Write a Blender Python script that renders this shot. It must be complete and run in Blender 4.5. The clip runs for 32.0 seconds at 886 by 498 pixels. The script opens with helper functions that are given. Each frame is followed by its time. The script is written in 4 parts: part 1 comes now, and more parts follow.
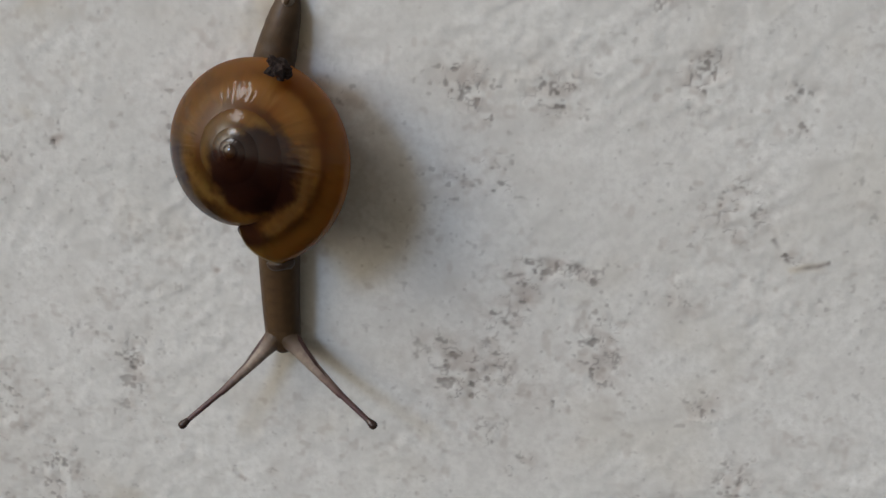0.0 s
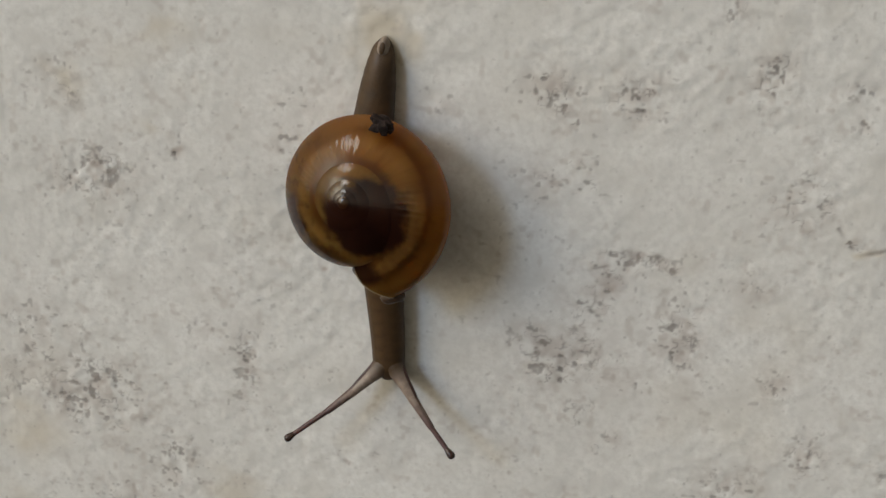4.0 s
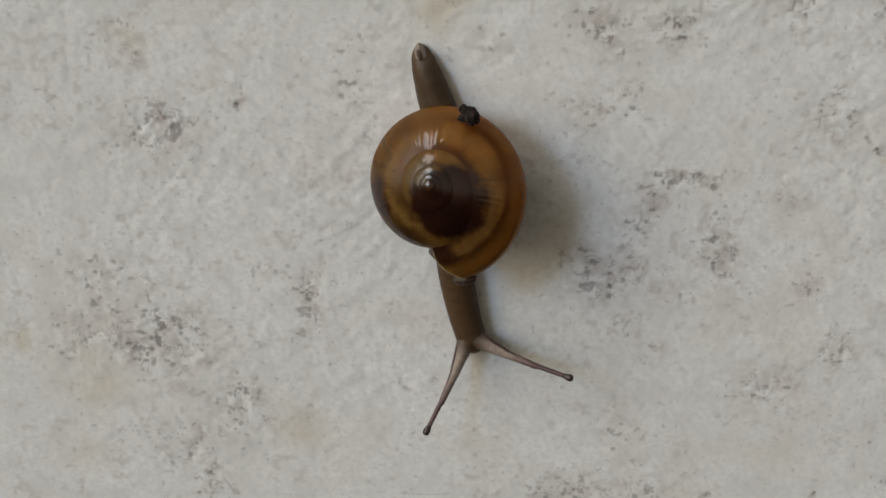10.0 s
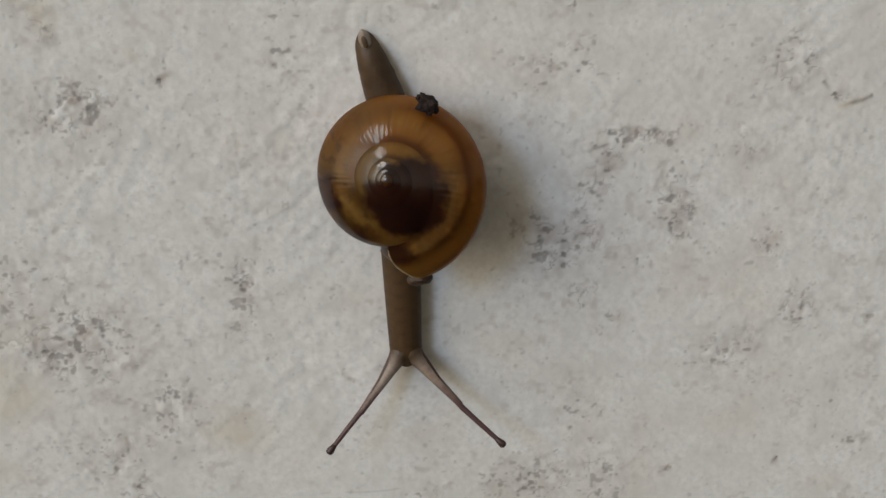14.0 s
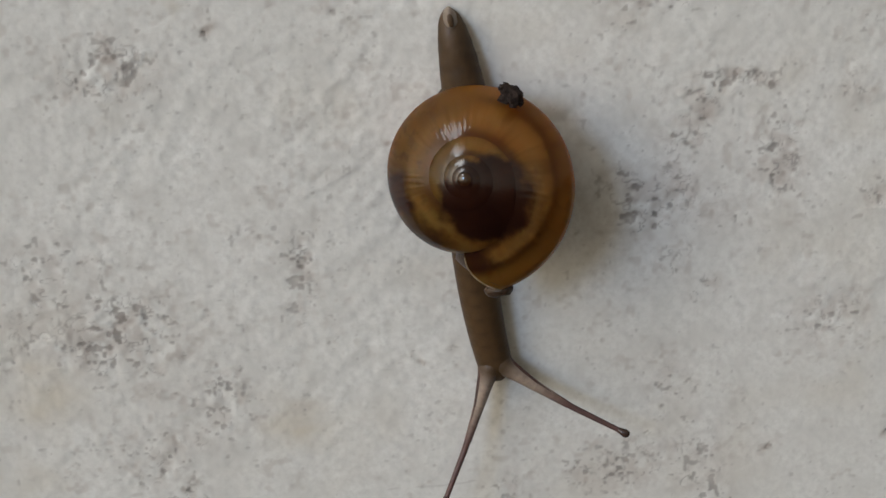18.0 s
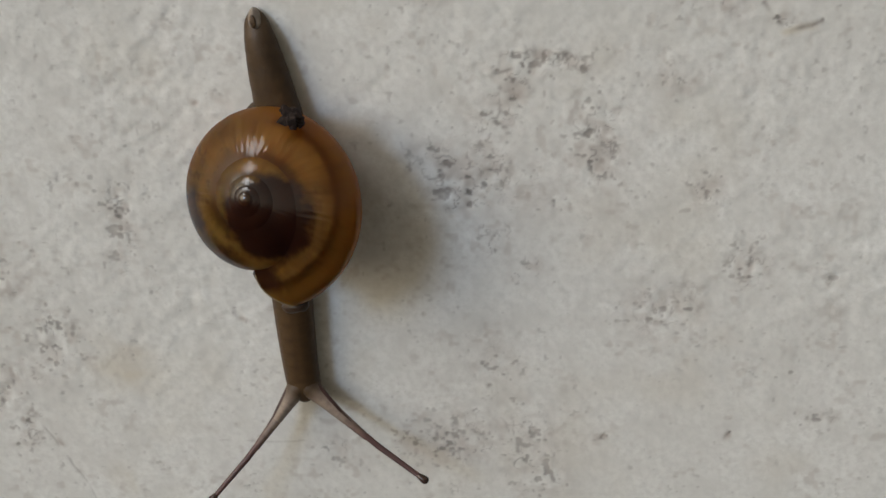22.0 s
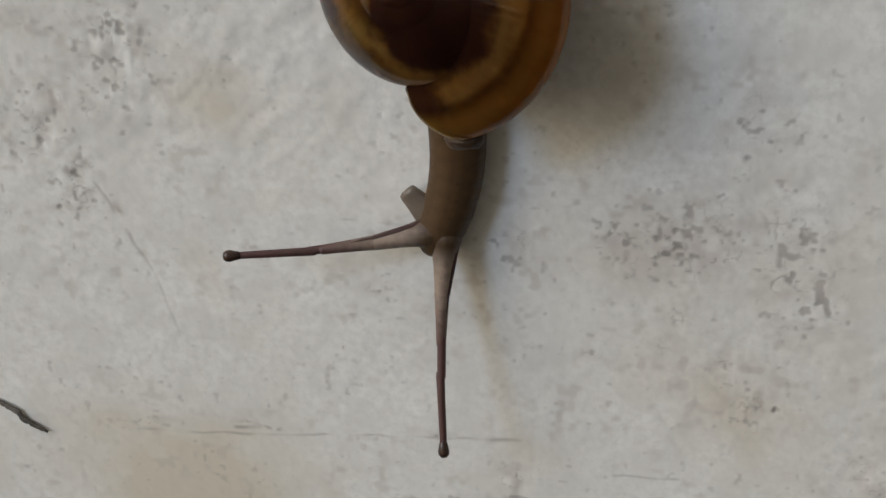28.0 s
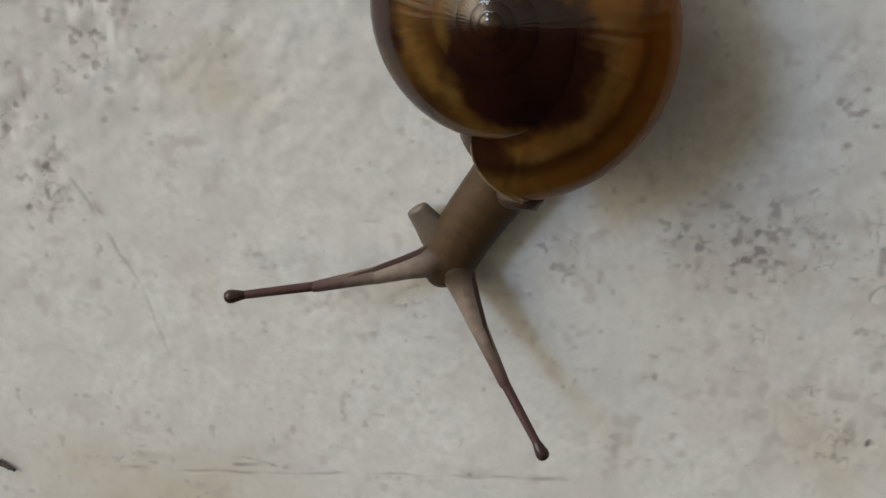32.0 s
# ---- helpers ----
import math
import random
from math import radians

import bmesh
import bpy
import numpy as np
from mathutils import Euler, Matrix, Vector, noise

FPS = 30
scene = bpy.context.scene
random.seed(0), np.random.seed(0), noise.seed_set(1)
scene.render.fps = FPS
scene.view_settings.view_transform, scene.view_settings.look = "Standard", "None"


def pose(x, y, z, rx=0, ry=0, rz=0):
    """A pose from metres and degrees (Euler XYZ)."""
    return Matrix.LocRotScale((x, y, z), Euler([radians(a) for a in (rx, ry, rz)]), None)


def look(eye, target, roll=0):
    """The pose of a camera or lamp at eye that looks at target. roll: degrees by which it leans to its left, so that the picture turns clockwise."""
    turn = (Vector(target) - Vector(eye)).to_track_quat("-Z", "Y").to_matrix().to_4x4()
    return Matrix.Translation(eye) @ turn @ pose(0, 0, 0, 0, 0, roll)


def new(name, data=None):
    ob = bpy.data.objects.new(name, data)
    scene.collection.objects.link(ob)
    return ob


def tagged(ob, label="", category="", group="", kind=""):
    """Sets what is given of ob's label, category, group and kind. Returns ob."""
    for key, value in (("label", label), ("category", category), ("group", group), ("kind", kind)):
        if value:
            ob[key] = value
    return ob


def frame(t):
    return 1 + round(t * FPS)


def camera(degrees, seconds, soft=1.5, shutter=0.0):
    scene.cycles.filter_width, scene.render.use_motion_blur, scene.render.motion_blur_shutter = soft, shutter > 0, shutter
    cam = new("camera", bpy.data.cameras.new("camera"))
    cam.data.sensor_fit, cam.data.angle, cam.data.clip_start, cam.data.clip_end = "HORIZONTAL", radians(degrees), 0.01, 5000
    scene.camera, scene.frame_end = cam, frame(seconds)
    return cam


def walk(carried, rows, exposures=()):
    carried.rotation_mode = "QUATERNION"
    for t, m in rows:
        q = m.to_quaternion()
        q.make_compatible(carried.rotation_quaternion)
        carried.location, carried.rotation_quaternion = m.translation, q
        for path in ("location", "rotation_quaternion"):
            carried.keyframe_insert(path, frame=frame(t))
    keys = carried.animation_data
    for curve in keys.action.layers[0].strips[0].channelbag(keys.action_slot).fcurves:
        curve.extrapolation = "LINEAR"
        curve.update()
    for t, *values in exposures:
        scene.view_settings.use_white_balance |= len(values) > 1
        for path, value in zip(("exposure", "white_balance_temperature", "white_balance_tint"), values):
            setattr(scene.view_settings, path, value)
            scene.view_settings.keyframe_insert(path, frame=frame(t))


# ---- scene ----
import functools

MM = 0.001
cam = camera(30, 32.0, soft=1.55)

# The camera's way: seconds, eye, target, roll.
PATH = [
    (0, (0.01758, -0.14009, 0.10784), (0.00142, -0.00603, 0.04251), 3.26),
    (0.5, (0.01613, -0.14330, 0.10828), (-0.00159, -0.00902, 0.04383), 3.14),
    (1, (0.01526, -0.14489, 0.10996), (-0.00246, -0.01001, 0.04676), 3.11),
    (1.5, (0.01509, -0.14742, 0.11042), (-0.00263, -0.01248, 0.04734), 2.99),
    (2, (0.01391, -0.14890, 0.11015), (-0.00397, -0.01416, 0.04669), 2.76),
    (2.5, (0.01328, -0.15051, 0.10924), (-0.00436, -0.01576, 0.04574), 2.60),
    (3, (0.01217, -0.15192, 0.11017), (-0.00502, -0.01726, 0.04638), 2.44),
    (3.5, (0.01173, -0.15380, 0.11126), (-0.00580, -0.01903, 0.04777), 2.11),
    (5.5, (0.01332, -0.15584, 0.11050), (-0.00430, -0.02153, 0.04606), 1.11),
    (6, (0.01096, -0.15608, 0.11050), (-0.00548, -0.02219, 0.04490), 1.05),
    (6.5, (0.00671, -0.15752, 0.11245), (-0.00936, -0.02346, 0.04712), 0.76),
    (7, (0.00571, -0.15952, 0.11230), (-0.00765, -0.02552, 0.04621), 0.90),
    (7.5, (0.00434, -0.16249, 0.11265), (-0.00716, -0.02863, 0.04596), 0.86),
    (8, (0.00242, -0.16670, 0.11481), (-0.00784, -0.03262, 0.04836), 0.75),
    (8.5, (0.00099, -0.16813, 0.11554), (-0.00733, -0.03371, 0.04950), 0.81),
    (9, (0.00001, -0.16737, 0.11500), (-0.00601, -0.03252, 0.04956), 0.91),
    (9.5, (-0.00387, -0.16662, 0.11441), (-0.01007, -0.03201, 0.04851), 0.51),
    (10, (-0.00759, -0.16733, 0.11285), (-0.01330, -0.03319, 0.04596), 0.26),
    (10.5, (-0.01055, -0.16456, 0.11224), (-0.01476, -0.03056, 0.04496), 0.11),
    (11, (-0.01333, -0.16044, 0.10983), (-0.01435, -0.02598, 0.04334), 0.20),
    (11.5, (-0.01623, -0.15885, 0.10889), (-0.01499, -0.02470, 0.04179), 0.20),
    (12, (-0.01817, -0.15719, 0.10833), (-0.01386, -0.02326, 0.04093), 0.32),
    (12.5, (-0.02009, -0.15493, 0.10743), (-0.01344, -0.02076, 0.04071), 0.32),
    (13, (-0.02182, -0.15524, 0.10508), (-0.01358, -0.02101, 0.03865), 0.12),
    (13.5, (-0.02285, -0.15668, 0.10420), (-0.01237, -0.02234, 0.03830), 0.13),
    (15.5, (-0.02978, -0.15866, 0.10198), (-0.01120, -0.02552, 0.03544), -0.07),
    (16, (-0.03243, -0.15537, 0.09888), (-0.01423, -0.02238, 0.03193), -0.68),
    (16.5, (-0.03692, -0.15155, 0.09582), (-0.01911, -0.01831, 0.02927), -1.18),
    (17, (-0.03900, -0.14572, 0.09360), (-0.02176, -0.01222, 0.02742), -1.53),
    (17.5, (-0.03746, -0.14152, 0.09388), (-0.02127, -0.00809, 0.02730), -1.69),
    (18, (-0.03296, -0.14121, 0.09450), (-0.01741, -0.00803, 0.02726), -1.45),
    (18.5, (-0.02594, -0.14208, 0.09658), (-0.01199, -0.00967, 0.02748), -1.22),
    (19, (-0.02012, -0.14242, 0.09621), (-0.00862, -0.01072, 0.02534), -1.14),
    (19.5, (-0.01527, -0.13957, 0.09658), (-0.00869, -0.00807, 0.02471), -1.53),
    (20, (-0.00889, -0.13609, 0.09618), (-0.00611, -0.00454, 0.02415), -1.57),
    (20.5, (-0.00235, -0.13415, 0.09569), (-0.00272, -0.00262, 0.02359), -1.50),
    (21, (0.00286, -0.13433, 0.09454), (-0.00198, -0.00349, 0.02134), -1.76),
    (21.5, (0.00804, -0.13550, 0.09442), (0.00035, -0.00460, 0.02158), -1.90),
    (22, (0.01383, -0.14120, 0.09602), (0.00247, -0.00989, 0.02440), -2.15),
    (22.5, (0.01789, -0.14601, 0.09553), (0.00097, -0.01523, 0.02405), -2.73),
    (23, (0.01827, -0.14759, 0.09476), (-0.00550, -0.01723, 0.02447), -3.30),
    (23.5, (0.02205, -0.14862, 0.09342), (-0.00609, -0.01794, 0.02536), -2.98),
    (24, (0.02259, -0.14902, 0.09366), (-0.00880, -0.01860, 0.02653), -2.69),
    (24.5, (0.02467, -0.15214, 0.09142), (-0.00617, -0.02234, 0.02286), -2.00),
    (25, (0.02330, -0.15761, 0.09393), (-0.00792, -0.02907, 0.02321), -2.07),
    (25.5, (0.02324, -0.15748, 0.09204), (-0.00622, -0.02975, 0.01912), -1.73),
    (26, (0.02032, -0.15512, 0.09381), (-0.00888, -0.02810, 0.01957), -1.94),
    (26.5, (0.01808, -0.15393, 0.09236), (-0.01095, -0.02812, 0.01601), -2.00),
    (28.5, (0.00192, -0.09272, 0.04771), (-0.02287, 0.03494, -0.02704), -0.93),
    (29, (0.00103, -0.09318, 0.04763), (-0.02394, 0.03378, -0.02824), -1.02),
    (29.5, (0.00054, -0.09373, 0.04652), (-0.02488, 0.03251, -0.03041), -1.17),
    (30, (0.00019, -0.09308, 0.04619), (-0.02455, 0.03361, -0.03021), -0.99),
    (30.5, (-0.00005, -0.09141, 0.04516), (-0.02374, 0.03555, -0.03112), -0.81),
    (31, (0.00031, -0.08983, 0.04353), (-0.02121, 0.03760, -0.03262), -0.24),
    (31.5, (-0.00151, -0.08907, 0.04314), (-0.02333, 0.03897, -0.03190), -0.31),
    (32, (-0.00198, -0.08776, 0.04420), (-0.02500, 0.04117, -0.02892), -0.57),
]
walk(cam, [(t, look(eye, target, roll)) for t, eye, target, roll in PATH],
     exposures=[(0, 0.0, 5000, 11), (1.5, 0.0, 5130, 10), (3, 0.0, 5260, 9), (6, 0.0, 5200, 9), (9, 0.0, 5330, 9), (10, 0.0, 5110, 9),
                (12, 0.0, 5010, 10), (13, 0.0, 5140, 10), (16, 0.0, 5110, 9), (19, 0.0, 5050, 10), (22, 0.0, 5140, 9), (24, 0.0, 5260, 9),
                (26, 0.0, 5210, 10), (29, 0.0, 5060, 10), (32, 0.0, 5140, 9)])

# ---- light: a sky tinted warm by hand, bright low sky to the left of the wall ----
world = bpy.data.worlds.new("sky")
scene.world = world
world.use_nodes = True
wn = world.node_tree.nodes
sky = wn.new("ShaderNodeTexSky")
sky.sky_type = "NISHITA"
sky.sun_disc = False
sky.sun_elevation, sky.sun_rotation = radians(28), radians(240)
sky.air_density, sky.dust_density = 1.0, 4.0
wn["Background"].inputs["Strength"].default_value = 0.122
haze = wn.new("ShaderNodeHueSaturation")
haze.inputs["Saturation"].default_value = 0.15
world.node_tree.links.new(sky.outputs[0], haze.inputs["Color"])
warm_tint = wn.new("ShaderNodeMix")
warm_tint.data_type, warm_tint.blend_type = "RGBA", "MULTIPLY"
warm_tint.inputs["Factor"].default_value = 1.0
warm_tint.inputs[7].default_value = (1.0, 0.765, 0.46, 1)     # warm tint multiplied into all sky light so that shadows turn brown
world.node_tree.links.new(haze.outputs[0], warm_tint.inputs[6])
world.node_tree.links.new(warm_tint.outputs[2], wn["Background"].inputs["Color"])

sun_data = bpy.data.lights.new("sun", "SUN")
sun_data.energy, sun_data.angle, sun_data.color = 0.65, radians(14), (0.83, 0.99, 1.14)
sun = new("sun", sun_data)
sun.matrix_world = look((-0.58, -0.73, 0.47), (0, 0, 0))

window_data = bpy.data.lights.new("window_light", "AREA")
window_data.shape, window_data.size, window_data.size_y, window_data.energy = "RECTANGLE", 0.34, 0.28, 3.2
window_data.color = (1.0, 0.86, 0.67)
window_light = new("window_light", window_data)
window_light.matrix_world = look((-0.66, -0.36, 0.95), (0, 0, 0))


# ---- materials ----
def material(name):
    m = bpy.data.materials.new(name)
    m.use_nodes = True
    return m, m.node_tree.nodes, m.node_tree.links, m.node_tree.nodes["Principled BSDF"]


def mixed(nodes, links, fac, a, b):
    """Colour mix of a and b (sockets or colours) by fac (socket or number)."""
    mix = nodes.new("ShaderNodeMix")
    mix.data_type = "RGBA"
    for socket, value in ((mix.inputs["Factor"], fac), (mix.inputs[6], a), (mix.inputs[7], b)):
        if isinstance(value, bpy.types.NodeSocket):
            links.new(value, socket)
        elif isinstance(value, (int, float)):
            socket.default_value = value
        else:
            socket.default_value = (*value, 1)
    return mix.outputs[2]


def ramp(nodes, links, source, low, high):
    r = nodes.new("ShaderNodeMapRange")
    r.inputs["From Min"].default_value, r.inputs["From Max"].default_value = low, high
    links.new(source, r.inputs["Value"])
    return r.outputs[0]


def grain(nodes, links, scale, detail=4.0, rough=0.55, stretch=(1, 1, 1)):
    """Noise in the object's own space, scale in cycles per metre."""
    coord = nodes.new("ShaderNodeTexCoord")
    place = nodes.new("ShaderNodeMapping")
    place.inputs["Scale"].default_value = stretch
    links.new(coord.outputs["Object"], place.inputs["Vector"])
    tex = nodes.new("ShaderNodeTexNoise")
    tex.inputs["Scale"].default_value, tex.inputs["Detail"].default_value = scale, detail
    tex.inputs["Roughness"].default_value = rough
    links.new(place.outputs[0], tex.inputs["Vector"])
    return tex.outputs["Fac"]


def relief(nodes, links, bsdf, height, distance, strength=1.0):
    bump = nodes.new("ShaderNodeBump")
    bump.inputs["Distance"].default_value, bump.inputs["Strength"].default_value = distance, strength
    links.new(height, bump.inputs["Height"])
    links.new(bump.outputs[0], bsdf.inputs["Normal"])


def attribute(nodes, name):
    a = nodes.new("ShaderNodeAttribute")
    a.attribute_name = name
    return a.outputs["Fac"]


def plaster_material():
    m, n, l, b = material("whitewashed_plaster")
    paint = mixed(n, l, ramp(n, l, grain(n, l, 60, 3), 0.35, 0.7), (0.79, 0.78, 0.75), (0.66, 0.645, 0.605))
    paint = mixed(n, l, ramp(n, l, grain(n, l, 700, 5), 0.3, 0.75), paint, (0.69, 0.675, 0.64))
    paint = mixed(n, l, ramp(n, l, grain(n, l, 1500, 3), 0.40, 0.85), paint, (0.60, 0.585, 0.55))
    paint = mixed(n, l, ramp(n, l, grain(n, l, 240, 3), 0.48, 0.72), paint, (0.63, 0.615, 0.58))
    paint = mixed(n, l, attribute(n, "stain_and_shade"), paint, (0.58, 0.53, 0.435))
    paint = mixed(n, l, attribute(n, "grime"), paint, (0.44, 0.395, 0.355))
    worn = mixed(n, l, ramp(n, l, grain(n, l, 900, 3), 0.3, 0.7), (0.27, 0.235, 0.212), (0.12, 0.104, 0.094))
    links_out = mixed(n, l, attribute(n, "wear_and_shade"), paint, worn)
    l.new(links_out, b.inputs["Base Color"])
    b.inputs["Roughness"].default_value = 0.78
    relief(n, l, b, grain(n, l, 1100, 4, 0.5), 0.00007, 0.5)
    return m


def shell_material():
    m, n, l, b = material("amber_shell")
    amber = mixed(n, l, ramp(n, l, grain(n, l, 220, 4), 0.3, 0.7), (0.275, 0.136, 0.024), (0.175, 0.087, 0.014))
    olive = mixed(n, l, ramp(n, l, grain(n, l, 420, 4), 0.35, 0.65), (0.150, 0.090, 0.017), (0.078, 0.048, 0.010))
    amber = mixed(n, l, attribute(n, "green"), amber, olive)
    amber = mixed(n, l, attribute(n, "pale"), amber, (0.36, 0.215, 0.060))
    amber = mixed(n, l, attribute(n, "streak"), amber, (0.058, 0.030, 0.006))
    dark = mixed(n, l, ramp(n, l, grain(n, l, 300, 4), 0.3, 0.7), (0.009, 0.0029, 0.0020), (0.027, 0.0085, 0.0042))
    l.new(mixed(n, l, attribute(n, "pigment"), amber, dark), b.inputs["Base Color"])
    b.inputs["Roughness"].default_value = 0.42
    b.inputs["Specular IOR Level"].default_value = 0.04
    b.inputs["Coat Weight"].default_value, b.inputs["Coat Roughness"].default_value = 1.0, 0.05
    b.inputs["Subsurface Weight"].default_value = 0.35
    b.inputs["Subsurface Radius"].default_value = (1.0, 0.45, 0.12)
    b.inputs["Subsurface Scale"].default_value = 0.0025
    relief(n, l, b, attribute(n, "stria"), 0.00006, 0.9)
    gloss = n.new("ShaderNodeBump")
    gloss.inputs["Distance"].default_value, gloss.inputs["Strength"].default_value = 0.00003, 0.8
    l.new(attribute(n, "stria"), gloss.inputs["Height"])
    l.new(gloss.outputs[0], b.inputs["Coat Normal"])
    glow = n.new("ShaderNodeBsdfTranslucent")
    glow.inputs["Color"].default_value = (0.62, 0.30, 0.05, 1)
    both = n.new("ShaderNodeMixShader")
    thin = n.new("ShaderNodeMath")
    thin.operation, thin.inputs[1].default_value, thin.inputs[2].default_value = "MULTIPLY_ADD", -0.52, 0.57
    l.new(attribute(n, "pigment"), thin.inputs[0])
    l.new(thin.outputs[0], both.inputs[0])
    l.new(b.outputs[0], both.inputs[1])
    l.new(glow.outputs[0], both.inputs[2])
    l.new(both.outputs[0], n["Material Output"].inputs["Surface"])
    return m


def skin_material(name, light, dark, scale=500, rough=0.5, wet=0.12):
    m, n, l, b = material(name)
    tone = mixed(n, l, ramp(n, l, grain(n, l, scale, 5), 0.32, 0.7), light, dark)
    l.new(tone, b.inputs["Base Color"])
    b.inputs["Roughness"].default_value = rough
    b.inputs["Specular IOR Level"].default_value = 0.3
    b.inputs["Coat Weight"].default_value, b.inputs["Coat Roughness"].default_value = wet, 0.25
    b.inputs["Subsurface Weight"].default_value = 0.2
    b.inputs["Subsurface Radius"].default_value = (1.0, 0.7, 0.4)
    b.inputs["Subsurface Scale"].default_value = 0.0008
    relief(n, l, b, grain(n, l, 2200, 4), 0.00009, 0.7)
    return m


def plain_material(name, colour, other, scale, rough, bump=0.0001):
    m, n, l, b = material(name)
    l.new(mixed(n, l, ramp(n, l, grain(n, l, scale, 4), 0.3, 0.7), colour, other), b.inputs["Base Color"])
    b.inputs["Roughness"].default_value = rough
    b.inputs["Specular IOR Level"].default_value = 0.2
    relief(n, l, b, grain(n, l, scale * 3, 3), bump)
    return m


def feeler_material(name, start, end, near, far):
    """Skin that changes along the piece (its own x, metres) from one colour to another, with a fine mottle."""
    m, n, l, b = material(name)
    coord, split = n.new("ShaderNodeTexCoord"), n.new("ShaderNodeSeparateXYZ")
    l.new(coord.outputs["Object"], split.inputs[0])
    tone = mixed(n, l, ramp(n, l, split.outputs[0], start, end), near, far)
    spots = mixed(n, l, ramp(n, l, grain(n, l, 1400, 4), 0.45, 0.75), tone, (0.045, 0.022, 0.016))
    l.new(mixed(n, l, 0.45, tone, spots), b.inputs["Base Color"])
    b.inputs["Roughness"].default_value = 0.55
    b.inputs["Coat Weight"].default_value, b.inputs["Coat Roughness"].default_value = 0.08, 0.2
    b.inputs["Subsurface Weight"].default_value = 0.35
    b.inputs["Subsurface Radius"].default_value = (1.0, 0.7, 0.45)
    b.inputs["Subsurface Scale"].default_value = 0.0006
    relief(n, l, b, grain(n, l, 2600, 4), 0.00008, 0.7)
    return m


PLASTER = plaster_material()
SHELL = shell_material()
SKIN = skin_material("olive_brown_skin", (0.070, 0.039, 0.014), (0.037, 0.021, 0.008), rough=0.58, wet=0.1)
TAIL_SKIN = skin_material("dark_tail_skin", (0.066, 0.038, 0.015), (0.034, 0.020, 0.009), rough=0.58, wet=0.1)
PALE, DARK = (0.250, 0.195, 0.150), (0.070, 0.031, 0.027)
ROOT_SKIN = feeler_material("feeler_root_skin", 0.0002, 0.0018, (0.055, 0.031, 0.012), PALE)
SLEEVE_SKIN = feeler_material("feeler_sleeve_skin", -0.0004, 0.0040, PALE, DARK)
STALK = feeler_material("dark_tentacle_skin", 0.0, 0.0040, DARK, DARK)
TIP_SKIN = feeler_material("dark_feeler_tip_skin", 0.0, 0.0050, DARK, DARK)
CORD = skin_material("feeler_cord_skin", (0.050, 0.022, 0.018), (0.034, 0.015, 0.013))
CLEAR = skin_material("pale_tentacle_skin", (0.145, 0.118, 0.088), (0.095, 0.075, 0.055), wet=0.35)
EYE = skin_material("eye_skin", (0.030, 0.018, 0.014), (0.055, 0.030, 0.022), rough=0.25)
PORE = skin_material("pale_tail_skin", (0.24, 0.20, 0.16), (0.12, 0.09, 0.066))
MANTLE = skin_material("dark_mantle_skin", (0.050, 0.027, 0.013), (0.024, 0.013, 0.007))
RIM = plain_material("pale_shell_lip", (0.30, 0.22, 0.12), (0.18, 0.12, 0.06), 900, 0.3)
DIRT = plain_material("black_soil", (0.009, 0.0055, 0.0045), (0.034, 0.022, 0.017), 1500, 0.8, 0.0002)
STRAW = plain_material("grey_straw", (0.16, 0.145, 0.125), (0.075, 0.065, 0.055), 1200, 0.8)


# ---- building helpers ----
def mesh_from(name, verts, faces, mat, smooth=True):
    me = bpy.data.meshes.new(name)
    me.from_pydata([tuple(v) for v in verts], [], faces)
    me.materials.append(mat)
    if smooth:
        me.polygons.foreach_set("use_smooth", [True] * len(me.polygons))
    me.update()
    return me


def part(name, me, parent, label=""):
    ob = new(name, me)
    ob.parent = parent
    if label:
        tagged(ob, label=label)
    return ob


def spin(profile, sides=16, squash=1.0):
    """A surface of revolution about x: profile is (x, radius) from end to end, closed at both ends; squash flattens it in z."""
    verts, faces = [], []
    for x, r in profile:
        for k in range(sides):
            a = 2 * math.pi * k / sides
            verts.append((x, r * math.cos(a), r * math.sin(a) * squash))
    for i in range(len(profile) - 1):
        for k in range(sides):
            j = (k + 1) % sides
            faces.append((i * sides + k, (i + 1) * sides + k, (i + 1) * sides + j, i * sides + j))
    faces.append(tuple(range(sides)))
    faces.append(tuple((len(profile) - 1) * sides + k for k in reversed(range(sides))))
    return verts, faces


def creeping(length, w0, w1, h0, h1, dome0=0.9, dome1=0.9, sides=22, rings=24):
    """A soft body piece along x that lies with its flat sole on z = 0: half widths w0 to w1, heights h0 to h1 (metres)."""
    verts, faces = [], []
    for i in range(rings + 1):
        s = i / rings
        x = (s - 0.5) * length
        w, h = w0 + (w1 - w0) * s, h0 + (h1 - h0) * s
        end0, end1 = (x + length / 2) / (dome0 * w0 + 1e-9), (length / 2 - x) / (dome1 * w1 + 1e-9)
        k = min(1.0, end0, end1)
        round_off = math.sqrt(max(1 - (1 - k) ** 2, 0.0)) if k < 1 else 1.0
        round_off = max(round_off, 0.06)
        for j in range(sides):
            a = 2 * math.pi * j / sides
            y = math.cos(a) * w * round_off
            z = max(0.42 * h + 0.58 * h * math.sin(a) * (0.35 + 0.65 * round_off), 0.0)
            if z <= 0.12 * h:
                y *= 1.08
            verts.append((x, y, z))
    for i in range(rings):
        for j in range(sides):
            k = (j + 1) % sides
            faces.append((i * sides + j, i * sides + k, (i + 1) * sides + k, (i + 1) * sides + j))
    faces.append(tuple(reversed(range(sides))))
    faces.append(tuple(rings * sides + j for j in range(sides)))
    return verts, faces


